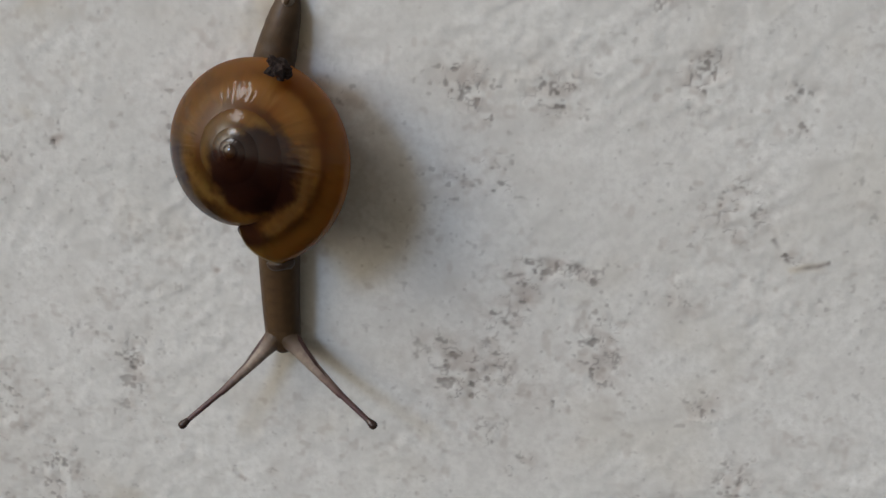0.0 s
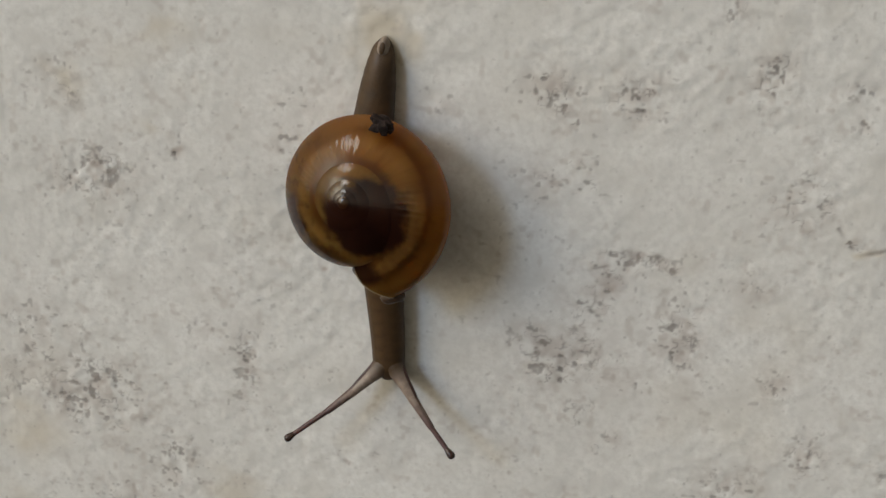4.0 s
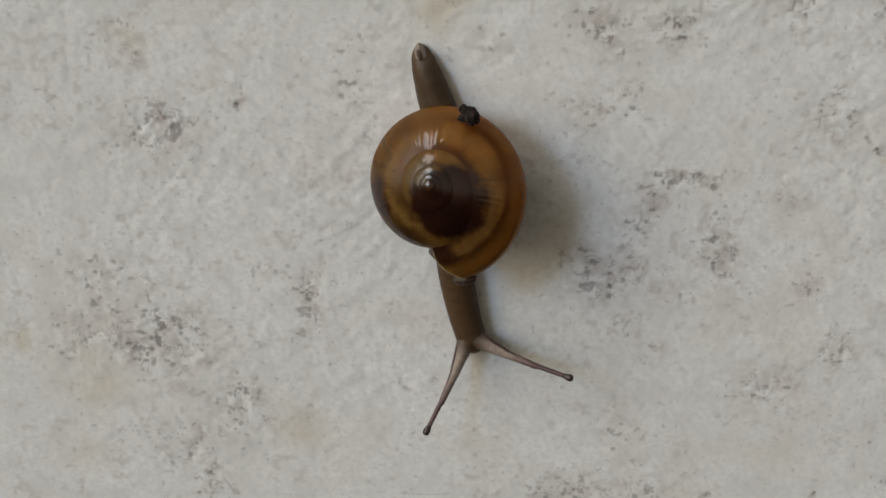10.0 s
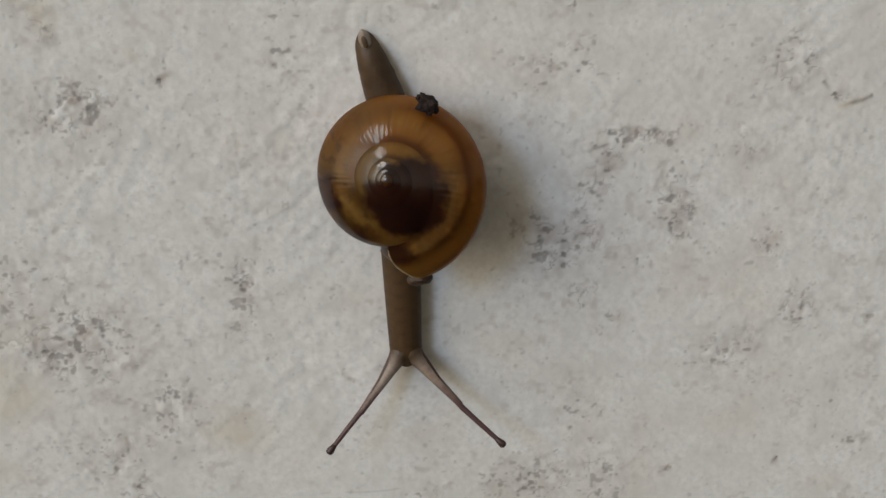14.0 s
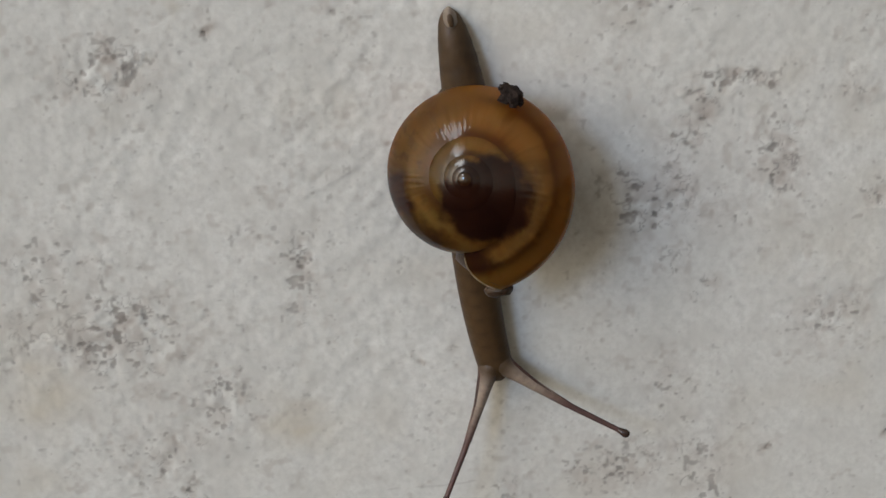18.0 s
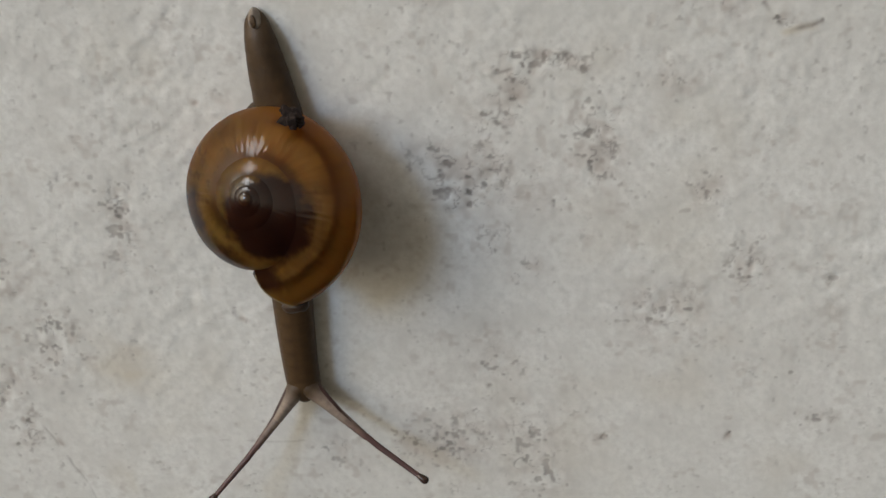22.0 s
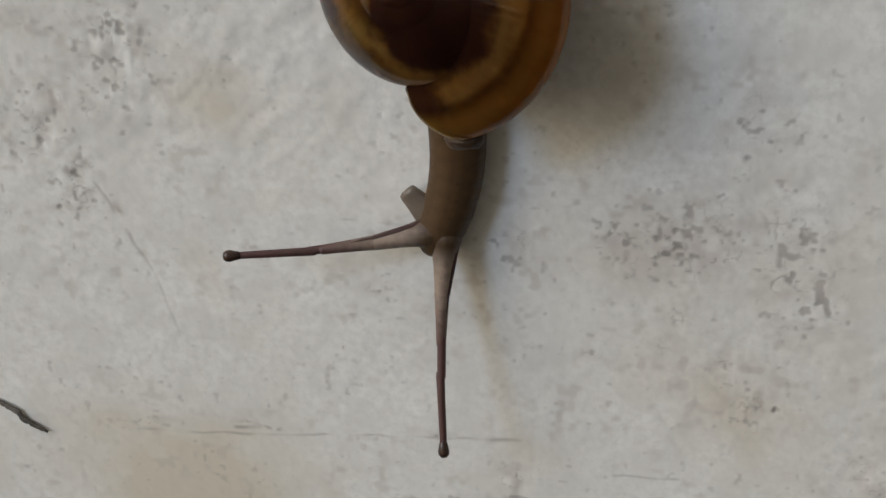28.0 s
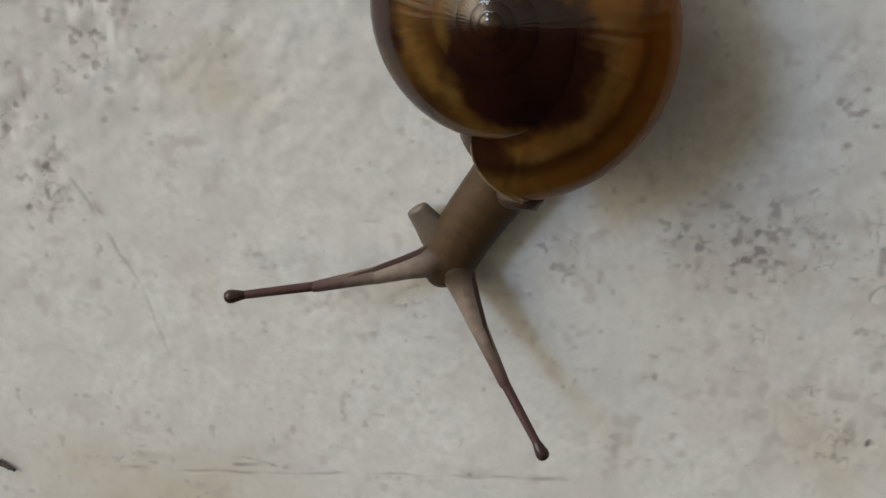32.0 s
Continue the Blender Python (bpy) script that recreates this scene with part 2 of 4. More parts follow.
# ---- the wall ----
def lattice(rng, xs, zs, cell):
    """Smooth value noise over the grid xs by zs, one random value per cell."""
    def setup(c):
        g = (c - c.min()) / cell
        i = np.floor(g).astype(int)
        f = g - i
        return i, f * f * (3 - 2 * f), i.max() + 2
    ix, fx, nx = setup(xs)
    iz, fz, nz = setup(zs)
    v = rng.random((nz, nx))
    top = v[iz][:, ix] * (1 - fx) + v[iz][:, ix + 1] * fx
    low = v[iz + 1][:, ix] * (1 - fx) + v[iz + 1][:, ix + 1] * fx
    return top * (1 - fz)[:, None] + low * fz[:, None]


def step(a, low, high):
    t = np.clip((a - low) / (high - low), 0, 1)
    return t * t * (3 - 2 * t)


def axis_line(low, high, pitch, far):
    inner = np.arange(low, high + pitch / 2, pitch)
    out = np.array([1, 3, 8, 20, 50, 120, 300, far])
    return np.concatenate([(low - out)[::-1], inner, high + out])


# Worn patches, where the whitewash has come off in specks: x, z, half width, half height (mm), amount.
WORN_RIGHT = [
    (0.7, 57.2, 1.4, 1.2, 0.80), (3.3, 55.1, 1.2, 1.5, 0.80), (10.2, 55.7, 2.2, 1.2, 0.80),
    (12.0, 57.6, 1.0, 0.9, 0.70), (22.4, 59.1, 1.5, 2.2, 0.80), (19.0, 66.1, 1.3, 1.4, 0.60),
    (31.5, 59.0, 1.2, 1.0, 0.60), (32.0, 55.3, 1.0, 0.8, 0.60), (4.6, 48.9, 2.3, 0.6, 0.50),
    (1.3, 46.4, 2.0, 2.2, 0.45), (5.9, 46.3, 1.1, 0.7, 0.65), (27.8, 48.3, 1.2, 2.2, 0.60),
    (26.3, 44.8, 1.8, 1.2, 0.70), (29.8, 45.5, 1.2, 0.5, 0.60), (23.2, 37.0, 1.1, 1.0, 0.60),
    (24.0, 35.1, 0.8, 0.8, 0.55), (-9.3, 54.3, 1.1, 0.9, 0.50),
]
WORN_OVAL = [
    (9.1, 37.7, 2.0, 0.8, 0.85), (12.5, 39.0, 1.1, 0.6, 0.85), (14.9, 38.0, 1.1, 0.6, 0.75),
    (7.9, 34.7, 0.9, 2.0, 0.80), (6.6, 32.6, 0.9, 1.6, 0.70), (1.8, 27.7, 2.1, 1.8, 0.90),
    (4.4, 25.2, 1.8, 2.4, 0.90), (7.5, 28.0, 1.3, 1.5, 0.65), (16.6, 31.0, 1.0, 2.3, 0.80),
    (15.4, 28.2, 1.0, 1.3, 0.75), (13.1, 24.5, 1.2, 1.1, 0.65), (18.8, 32.9, 0.8, 0.8, 0.50),
    (6.8, 20.0, 1.3, 1.3, 0.60), (26.6, 25.1, 0.7, 0.9, 0.75), (31.1, 16.9, 1.5, 1.5, 0.75),
    (32.6, 30.7, 0.6, 0.5, 0.80),
]
WORN_LEFT = [
    (-46.6, 42.3, 3.4, 1.7, 0.65), (-48.9, 44.6, 1.6, 0.9, 0.50), (-30.4, 23.4, 1.1, 2.1, 0.75),
    (-29.6, 19.9, 1.0, 1.0, 0.65), (-45.8, 16.2, 2.6, 2.1, 0.75), (-47.9, 19.6, 2.6, 1.3, 0.50),
    (-43.8, 17.9, 1.2, 1.3, 0.50), (-53.4, 25.0, 2.1, 1.6, 0.60), (-54.7, 20.6, 1.9, 1.0, 0.60),
    (-49.6, 24.8, 1.2, 1.0, 0.50), (-36.6, 47.0, 0.4, 0.6, 1.50), (-19.1, 10.9, 0.3, 0.4, 1.60),
    (-26.3, 53.1, 0.9, 0.6, 0.45), (-24.0, 54.0, 0.8, 1.5, 0.45), (-21.6, 34.9, 0.2, 0.3, 1.30),
    (-33.4, 40.9, 0.7, 0.6, 0.45), (-15.2, 11.1, 0.6, 1.1, 0.50),
]
WORN_MIDDLE = [
    (2.3, -4.3, 3.3, 2.5, 0.70), (-3.3, -3.8, 1.5, 1.4, 0.65), (-10.6, -5.4, 2.1, 1.7, 0.55),
    (9.4, -6.1, 2.2, 2.2, 0.55), (30.0, -2.5, 0.5, 0.5, 1.30), (39.5, -0.6, 1.8, 0.8, 0.55),
    (-38.5, 9.8, 0.8, 2.5, 0.55), (-42.8, -2.4, 1.7, 2.4, 0.50), (-47.7, 1.8, 1.7, 2.9, 0.40),
    (-51.9, 13.7, 1.2, 1.4, 0.45), (21.8, 12.1, 1.1, 1.8, 0.65), (25.7, 12.2, 1.2, 2.1, 0.65),
    (8.9, 16.0, 0.6, 1.4, 0.50), (35.8, 5.1, 0.5, 0.5, 0.60), (26.6, 25.2, 0.9, 1.1, 0.60),
    (23.8, 36.4, 1.0, 1.0, 0.50),
]
WORN_LOWER = [
    (-55.1, 22.5, 1.8, 2.1, 0.60), (-53.8, 19.9, 1.8, 1.9, 0.60), (-46.3, 17.7, 3.1, 2.2, 0.80),
    (-57.2, 17.0, 2.4, 1.9, 0.45), (1.1, 27.7, 1.1, 1.2, 0.60), (3.8, 24.5, 1.6, 1.7, 0.75),
    (5.3, 21.5, 0.8, 1.3, 0.50), (7.6, 20.7, 0.8, 1.3, 0.50), (11.6, 25.6, 0.8, 1.2, 0.50),
    (15.9, 27.9, 1.5, 1.7, 0.50), (9.2, 16.3, 0.5, 1.5, 0.45), (21.2, 12.0, 1.2, 1.8, 0.45),
    (25.0, 13.6, 1.2, 2.1, 0.45), (26.1, 25.2, 0.6, 0.5, 0.80), (17.4, -3.2, 0.4, 0.5, 0.90),
    (-11.7, -29.4, 2.6, 1.1, 0.65),
]
WORN_LOW = [
    (-38.4, 9.4, 1.2, 1.6, 0.65), (-43.6, 4.0, 2.4, 1.6, 0.65), (-44.8, 1.3, 1.5, 1.3, 0.60),
    (-42.9, -2.6, 1.8, 2.0, 0.60), (-30.1, 25.6, 0.9, 1.1, 0.65), (-30.0, 22.7, 0.9, 1.2, 0.65),
    (-30.1, 16.8, 0.9, 0.9, 0.50), (-27.4, 15.0, 0.9, 1.5, 0.40), (-10.0, -26.6, 0.6, 1.2, 0.65),
    (3.4, -28.6, 0.7, 0.9, 0.70), (1.6, -21.1, 1.2, 1.4, 0.40), (9.9, -26.1, 0.6, 0.7, 0.60),
    (-15.3, -22.4, 1.4, 0.3, 0.60), (-56.6, -15.3, 0.6, 0.7, 0.60), (-59.0, -4.1, 0.8, 0.9, 0.60),
]
WORN_NEAR = [
    (-44.1, 2.9, 1.3, 1.2, 0.38), (-45.4, -0.5, 0.7, 1.2, 0.38), (-42.8, -5.0, 1.7, 0.6, 0.47),
    (-42.4, -3.7, 1.0, 0.6, 0.42), (-39.6, -5.1, 0.2, 0.4, 1.20), (-2.3, -4.4, 0.9, 1.2, 0.55),
    (4.9, 5.6, 0.9, 0.8, 0.51), (7.0, 6.1, 0.7, 0.7, 0.47), (5.2, 3.3, 0.5, 0.4, 0.51),
    (4.4, -0.6, 0.6, 0.7, 0.47), (-1.1, -6.4, 1.4, 0.5, 0.42), (2.4, -6.5, 0.4, 0.8, 0.59),
    (4.0, -7.2, 0.6, 0.7, 0.51), (1.9, -10.2, 0.7, 0.6, 0.59), (0.7, -12.3, 1.4, 0.8, 0.47),
    (-4.0, -14.2, 0.9, 0.5, 0.42), (-13.8, -10.9, 0.7, 0.4, 0.42), (-11.1, -13.6, 0.5, 0.6, 0.51),
]
WORN_NEARER = [
    (5.6, -13.6, 0.4, 1.1, 0.54), (6.1, -15.1, 0.5, 0.6, 0.59), (5.8, -17.7, 0.8, 0.6, 0.54),
    (9.4, -17.8, 0.2, 0.3, 1.50), (2.5, -19.7, 0.3, 0.4, 0.63), (9.7, -10.9, 0.8, 0.8, 0.45),
    (12.6, -14.1, 0.5, 1.2, 0.36), (-10.4, -25.0, 0.7, 0.5, 0.45), (-22.6, -25.7, 0.2, 0.5, 0.72),
    (-39.3, -24.0, 1.2, 0.4, 0.63), (-30.7, -23.5, 1.1, 0.2, 0.81), (-23.1, -15.2, 0.2, 0.2, 1.20),
    (-19.3, 4.2, 0.2, 0.3, 0.72),
]
WORN_UPPER = [
    (-46.4, 43.4, 3.5, 2.2, 0.75), (-48.8, 53.2, 1.9, 2.6, 0.50), (-48.4, 16.4, 5.5, 3.3, 0.75),
    (-54.5, 24.4, 2.4, 2.4, 0.60), (-45.3, 11.6, 1.2, 2.0, 0.60), (-38.0, 8.0, 1.0, 2.6, 0.50),
    (-25.3, 48.7, 1.0, 0.9, 0.60), (-37.5, 48.8, 0.6, 1.3, 0.40), (2.3, 56.3, 2.4, 1.4, 0.80),
    (4.3, 53.2, 1.2, 1.3, 0.70), (10.7, 56.3, 2.5, 1.9, 0.75), (23.1, 59.0, 1.7, 2.8, 0.75),
    (27.6, 46.4, 2.2, 2.6, 0.75), (27.3, 25.7, 1.0, 1.3, 0.70), (22.7, 12.3, 2.6, 2.6, 0.60),
    (6.6, 6.1, 1.5, 2.7, 0.50),
]
WORN_CHIP = [
    (36.4, 42.3, 0.3, 0.3, 1.20), (32.1, 43.1, 0.5, 0.5, 0.95), (33.1, 42.3, 0.5, 0.4, 0.90),
    (26.7, 45.1, 1.5, 1.4, 0.50), (38.9, 48.5, 0.6, 0.5, 0.60),
]
WORN_RING = [
    (11.5, 38.6, 3.7, 0.8, 0.85), (8.6, 36.0, 1.1, 2.8, 0.80), (4.3, 26.6, 3.5, 2.9, 0.85),
    (1.1, 27.1, 1.2, 1.0, 0.90), (15.9, 30.1, 1.9, 3.6, 0.75), (24.3, 36.8, 1.5, 0.8, 0.50),
    (18.4, 33.4, 1.0, 1.3, 0.60), (30.6, 17.7, 1.4, 1.6, 0.80), (9.7, 16.8, 0.8, 1.1, 0.70),
    (1.2, 46.9, 2.0, 1.5, 0.50), (39.4, 14.5, 0.9, 3.0, 0.50), (-30.0, 21.7, 1.2, 3.4, 0.75),
    (-55.9, 17.2, 2.8, 1.5, 0.50), (-59.2, 14.6, 1.4, 1.6, 0.50), (31.9, 55.9, 0.8, 0.9, 0.50),
    (14.3, 38.4, 0.6, 0.8, 0.80),
]
WORN_LOW_RIGHT = [
    (5.5, 29.6, 2.8, 3.6, 0.51), (10.2, 25.3, 2.3, 2.5, 0.47), (16.2, 29.9, 2.2, 3.0, 0.47),
    (1.6, 27.5, 1.7, 1.4, 0.55), (5.7, 25.0, 1.7, 1.4, 0.47), (8.9, -2.5, 3.7, 2.9, 0.47),
    (11.7, -8.8, 2.5, 2.2, 0.47), (-2.3, -3.6, 0.9, 1.2, 0.62), (20.9, 13.2, 1.1, 2.4, 0.47),
    (25.8, 12.9, 1.6, 2.4, 0.43), (9.2, 15.6, 0.6, 0.9, 0.55), (6.9, -17.1, 2.6, 1.7, 0.43),
    (16.2, -23.1, 2.3, 2.4, 0.47), (-10.3, -26.5, 1.0, 1.8, 0.62), (25.3, -13.4, 1.0, 0.9, 0.47),
    (30.2, 17.2, 0.7, 1.0, 0.62),
]
WORN_LOW_LEFT = [
    (-47.7, 17.2, 4.0, 3.1, 0.75), (-54.6, 24.5, 2.7, 2.7, 0.60), (-38.8, 7.7, 2.4, 3.6, 0.55),
    (-45.2, 1.3, 1.4, 2.3, 0.65), (-30.2, 21.4, 1.3, 3.3, 0.60), (-28.5, 28.0, 0.7, 1.9, 0.50),
    (-44.1, -4.7, 1.1, 0.8, 0.70), (-58.4, 17.5, 2.0, 2.8, 0.45), (-48.8, 24.2, 2.0, 2.0, 0.45),
    (-34.5, 27.0, 0.9, 1.3, 0.45), (-30.6, 6.9, 0.8, 1.0, 0.40), (-56.5, -15.4, 0.9, 0.7, 0.60),
    (-68.0, -16.9, 0.8, 0.8, 0.60), (-58.9, -4.5, 0.7, 0.8, 0.70), (-20.0, -9.9, 0.9, 0.9, 0.45),
    (-49.2, -5.9, 0.9, 0.5, 0.60),
]
WORN = WORN_RIGHT + WORN_OVAL + WORN_LEFT + WORN_MIDDLE + WORN_LOWER + WORN_LOW + WORN_NEAR + WORN_NEARER + WORN_UPPER + WORN_CHIP + WORN_RING + WORN_LOW_RIGHT + WORN_LOW_LEFT
STAINED_AND_SHADED = [
    # this first pair is the raised flake's soft shading, put in as beige colour
    (33.6, 41.9, 0.8, 0.4, 0.70), (34.6, 41.9, 0.8, 0.4, 0.60),
    (-55.1, 10.0, 2.5, 2.9, 0.50), (-64.8, 15.5, 1.1, 1.1, 0.60), (-31.0, 6.2, 1.6, 1.7, 0.40),
    (-37.3, -30.0, 8.1, 5.3, 0.95), (-58.1, 0.9, 2.9, 2.3, 0.30), (6.3, -17.6, 3.9, 3.2, 0.40),
    (-15.0, 60.1, 2.4, 3.9, 1.20), (-48.5, 53.4, 1.6, 1.9, 0.35), (-37.6, 59.4, 1.5, 1.6, 0.30),
    (-55.7, 9.3, 3.5, 2.4, 0.30), (-55.4, 10.9, 2.9, 2.7, 0.55), (-64.9, 15.5, 1.2, 1.2, 0.50),
    (-32.2, 5.6, 2.5, 2.4, 0.40), (-37.9, -32.8, 7.0, 5.3, 0.85), (-57.5, -30.1, 3.4, 2.7, 0.75),
    (25.6, -27.3, 5.0, 3.2, 0.85), (-69.8, -40.7, 6.4, 2.4, 0.60), (-29.3, -33.4, 2.9, 2.6, 0.50),
    (-49.2, 53.7, 1.2, 1.7, 0.50), (-38.2, 59.7, 1.2, 1.2, 0.45), (-39.8, 49.2, 1.0, 1.1, 0.40),
    (-30.4, 4.3, 1.5, 1.6, 0.40), (-33.2, -9.9, 1.4, 2.7, 0.25),
]


# Fine scratches and trowel lines, and a raised flake's shaded edge: from x, z to x, z, width (mm), amount.
HAIRLINES = [
    # these four paint in the shaded edge of a raised paint flake
    (30.9, 44.2, 32.6, 42.3, 0.20, 0.75),
    (32.4, 42.5, 33.9, 41.5, 0.26, 0.80),
    (33.6, 41.5, 35.5, 42.0, 0.22, 0.60),
    (35.3, 41.9, 36.6, 42.4, 0.20, 0.70),
    (29.4, 45.8, 30.6, 45.1, 0.16, 0.70),
    (36.8, 43.6, 38.0, 43.8, 0.14, 0.70),
    (-41.2, -25.2, -11.6, -22.5, 0.10, 0.45),
    (-32.6, -23.8, -29.2, -23.4, 0.14, 0.70),
    (-41.7, -2.3, -37.5, -10.1, 0.12, 0.40),
    (-37.5, -10.1, -35.9, -15.7, 0.10, 0.25),
    (-48.0, -38.2, -41.4, -39.7, 0.12, 0.50),
    (-2.9, -24.9, 3.0, -24.6, 0.10, 0.40),
    (6.8, 37.2, 11.3, 38.9, 0.16, 0.60),
    (-13.2, -22.6, -9.2, -22.3, 0.16, 0.50),
    (-27.4, 10.2, -18.9, 10.1, 0.10, 0.30),
    (-23.2, -4.1, -13.0, -4.0, 0.10, 0.25),
]


def build_wall():
    xs, zs = axis_line(-84, 56, 0.125, 700), axis_line(-53, 79, 0.125, 700)
    rng = np.random.default_rng(7)
    X, Z = np.meshgrid(xs, zs)
    wear_field, stain_and_shade = np.zeros_like(X), np.zeros_like(X)
    warp = (lattice(rng, xs, zs, 1.8) - 0.5) * 1.5
    warp2 = (lattice(rng, xs, zs, 1.8) - 0.5) * 1.5
    for x, z, rx, rz, amount in WORN:
        d = ((X + warp - x) / (1.05 * rx)) ** 2 + ((Z + warp2 - z) / (1.05 * rz)) ** 2
        wear_field = np.maximum(wear_field, 0.92 * amount * np.exp(-0.6 * d))
    for x, z, rx, rz, amount in STAINED_AND_SHADED:
        d = ((X + 1.6 * warp - x) / rx) ** 2 + ((Z + 1.6 * warp2 - z) / rz) ** 2
        stain_and_shade = np.maximum(stain_and_shade, 1.25 * amount * np.exp(-0.8 * d))
    speck = 0.35 * lattice(rng, xs, zs, 0.32) + 0.65 * lattice(rng, xs, zs, 0.72)
    grime = np.clip(wear_field, 0, 1) * step(0.5 * lattice(rng, xs, zs, 1.5) + 0.5 * lattice(rng, xs, zs, 0.7), 0.30, 0.72)
    speck += 0.16 * (lattice(rng, xs, zs, 5.0) - 0.5)
    fine = 0.6 * lattice(rng, xs, zs, 1.05) + 0.4 * lattice(rng, xs, zs, 0.5)
    squiggle = np.exp(-((fine - 0.5) / 0.034) ** 2) * step(lattice(rng, xs, zs, 0.8), 0.48, 0.66)
    crumbled = step(speck, 0.76 - 0.26 * wear_field, 0.94 - 0.26 * wear_field) * np.clip(0.28 + 0.62 * wear_field, 0, 1)
    curl = 0.6 * lattice(rng, xs, zs, 1.0) + 0.4 * lattice(rng, xs, zs, 0.5)
    curls = np.exp(-((curl - 0.47) / 0.038) ** 2) * step(lattice(rng, xs, zs, 0.9), 0.45, 0.7) * step(lattice(rng, xs, zs, 2.6), 0.3, 0.65)
    crumbled = np.maximum(crumbled, 0.5 * curls * step(wear_field, 0.12, 0.55))
    wear_and_shade = np.maximum(crumbled, 0.55 * squiggle * step(wear_field, 0.15, 0.6))
    for x0, z0, x1, z1, width, amount in HAIRLINES:
        along_x, along_z = x1 - x0, z1 - z0
        size = math.hypot(along_x, along_z)
        s = ((X - x0) * along_x + (Z - z0) * along_z) / size ** 2
        off = ((X - x0) * along_z - (Z - z0) * along_x) / size + 0.25 * warp
        line = np.exp(-(off / width) ** 2) * step(s, -0.02, 0.1) * step(-s, -1.02, -0.9)
        wear_and_shade = np.maximum(wear_and_shade, amount * line * step(lattice(rng, xs, zs, 1.6), 0.25, 0.7))
    wash = lattice(rng, xs, zs, 9.0) * 0.6 + lattice(rng, xs, zs, 3.0) * 0.4
    stain_and_shade = np.clip(stain_and_shade * (0.45 + 1.1 * wash) + 0.26 * step(wash, 0.5, 0.95), 0, 1)
    mottle = step(lattice(rng, xs, zs, 1.1) * 0.6 + lattice(rng, xs, zs, 0.5) * 0.4, 0.58, 0.85) * step(lattice(rng, xs, zs, 6) * 0.6 + lattice(rng, xs, zs, 2.5) * 0.4, 0.3, 0.7)
    grime = np.clip(0.9 * grime + 0.42 * mottle, 0, 1)
    relief_mm = ((lattice(rng, xs, zs, 14) - 0.5) * 0.12 + (lattice(rng, xs, zs, 4) - 0.5) * 0.07
                 + (lattice(rng, xs, zs, 1.9) - 0.5) * 0.17 + (lattice(rng, xs, zs, 1.05) - 0.5) * 0.19
                 + (lattice(rng, xs, zs, 0.5) - 0.5) * 0.07
                 + np.abs(lattice(rng, xs, zs, 1.7) - 0.5) * 0.15 + np.abs(lattice(rng, xs, zs, 0.8) - 0.5) * 0.12 - 0.07)
    smooth_skin = step(lattice(rng, xs, zs, 11) * 0.75 + 0.25 * lattice(rng, xs, zs, 4), 0.3, 0.7) * step(Z, -35, 35)
    relief_mm *= 0.20 + 0.23 * smooth_skin + 0.35 * np.clip(wear_field, 0, 1)
    relief_mm -= 0.06 * wear_and_shade + 0.02 * grime
    relief_mm -= 0.12
    nz, nx = X.shape
    co = np.stack([X, -relief_mm, Z], -1).reshape(-1, 3) * MM
    idx = np.arange(nx * nz).reshape(nz, nx)
    quads = np.stack([idx[:-1, :-1], idx[:-1, 1:], idx[1:, 1:], idx[1:, :-1]], -1).reshape(-1, 4)
    rim = np.concatenate([idx[0, :], idx[1:, -1], idx[-1, -2::-1], idx[-2:0:-1, 0]])
    back = co[rim].copy()
    back[:, 1] = 0.12
    at = len(co) + np.arange(len(rim))
    sides = np.stack([rim, at, np.roll(at, -1), np.roll(rim, -1)], -1)
    co = np.concatenate([co, back])
    quads = np.concatenate([quads, sides])
    me = bpy.data.meshes.new("wall")
    me.vertices.add(len(co))
    me.vertices.foreach_set("co", co.ravel())
    me.loops.add(4 * len(quads) + len(rim))
    me.loops.foreach_set("vertex_index", np.concatenate([quads.ravel(), at[::-1]]).astype(np.int32))
    me.polygons.add(len(quads) + 1)
    me.polygons.foreach_set("loop_start", np.arange(len(quads) + 1, dtype=np.int32) * 4)
    me.update(calc_edges=True)
    me.polygons.foreach_set("use_smooth", np.ones(len(me.polygons), bool))
    for name, field in (("wear_and_shade", wear_and_shade), ("stain_and_shade", stain_and_shade), ("grime", grime)):
        layer = me.attributes.new(name, "FLOAT", "POINT")
        layer.data.foreach_set("value", np.concatenate([field.ravel(), np.zeros(len(rim))]).astype(np.float32))
    me.materials.append(PLASTER)
    me.validate()
    return tagged(new("wall", me), "rough whitewashed plaster wall with grey worn specks", "wall", kind="structure")


wall = build_wall()

# ---- the snail: thing space is x to the right, y up the wall, z out of it ----
snail = tagged(new("snail"), "small amber-shelled land snail creeping down the wall", "snail")

WHORL, TURNS, REACH = 1.52, 5.0, 10.6      # growth per turn, turns, outer radius at the aperture (mm)
APERTURE = radians(-92)
SHELL_DROP, SHELL_SINK, TUBE, TUBE_HIGH = 0.89, -0.05, 0.46, 0.50
COVER, SLOPE = 0.76, 0.42                  # how much of a whorl the next leaves free; how straight its upper face starts


def growth(back):
    """The whorl's middle radius, back radians before the aperture; the young whorls widen faster."""
    n = back / (2 * math.pi)
    return REACH / (1 + TUBE) * WHORL ** (-n) * math.exp(-0.14 * max(0.0, n - 0.7))


def girth(back):
    return growth(back) * (1 + TUBE)


def soft(x, low, high):
    t = min(max((x - low) / (high - low), 0.0), 1.0)
    return t * t * (3 - 2 * t)


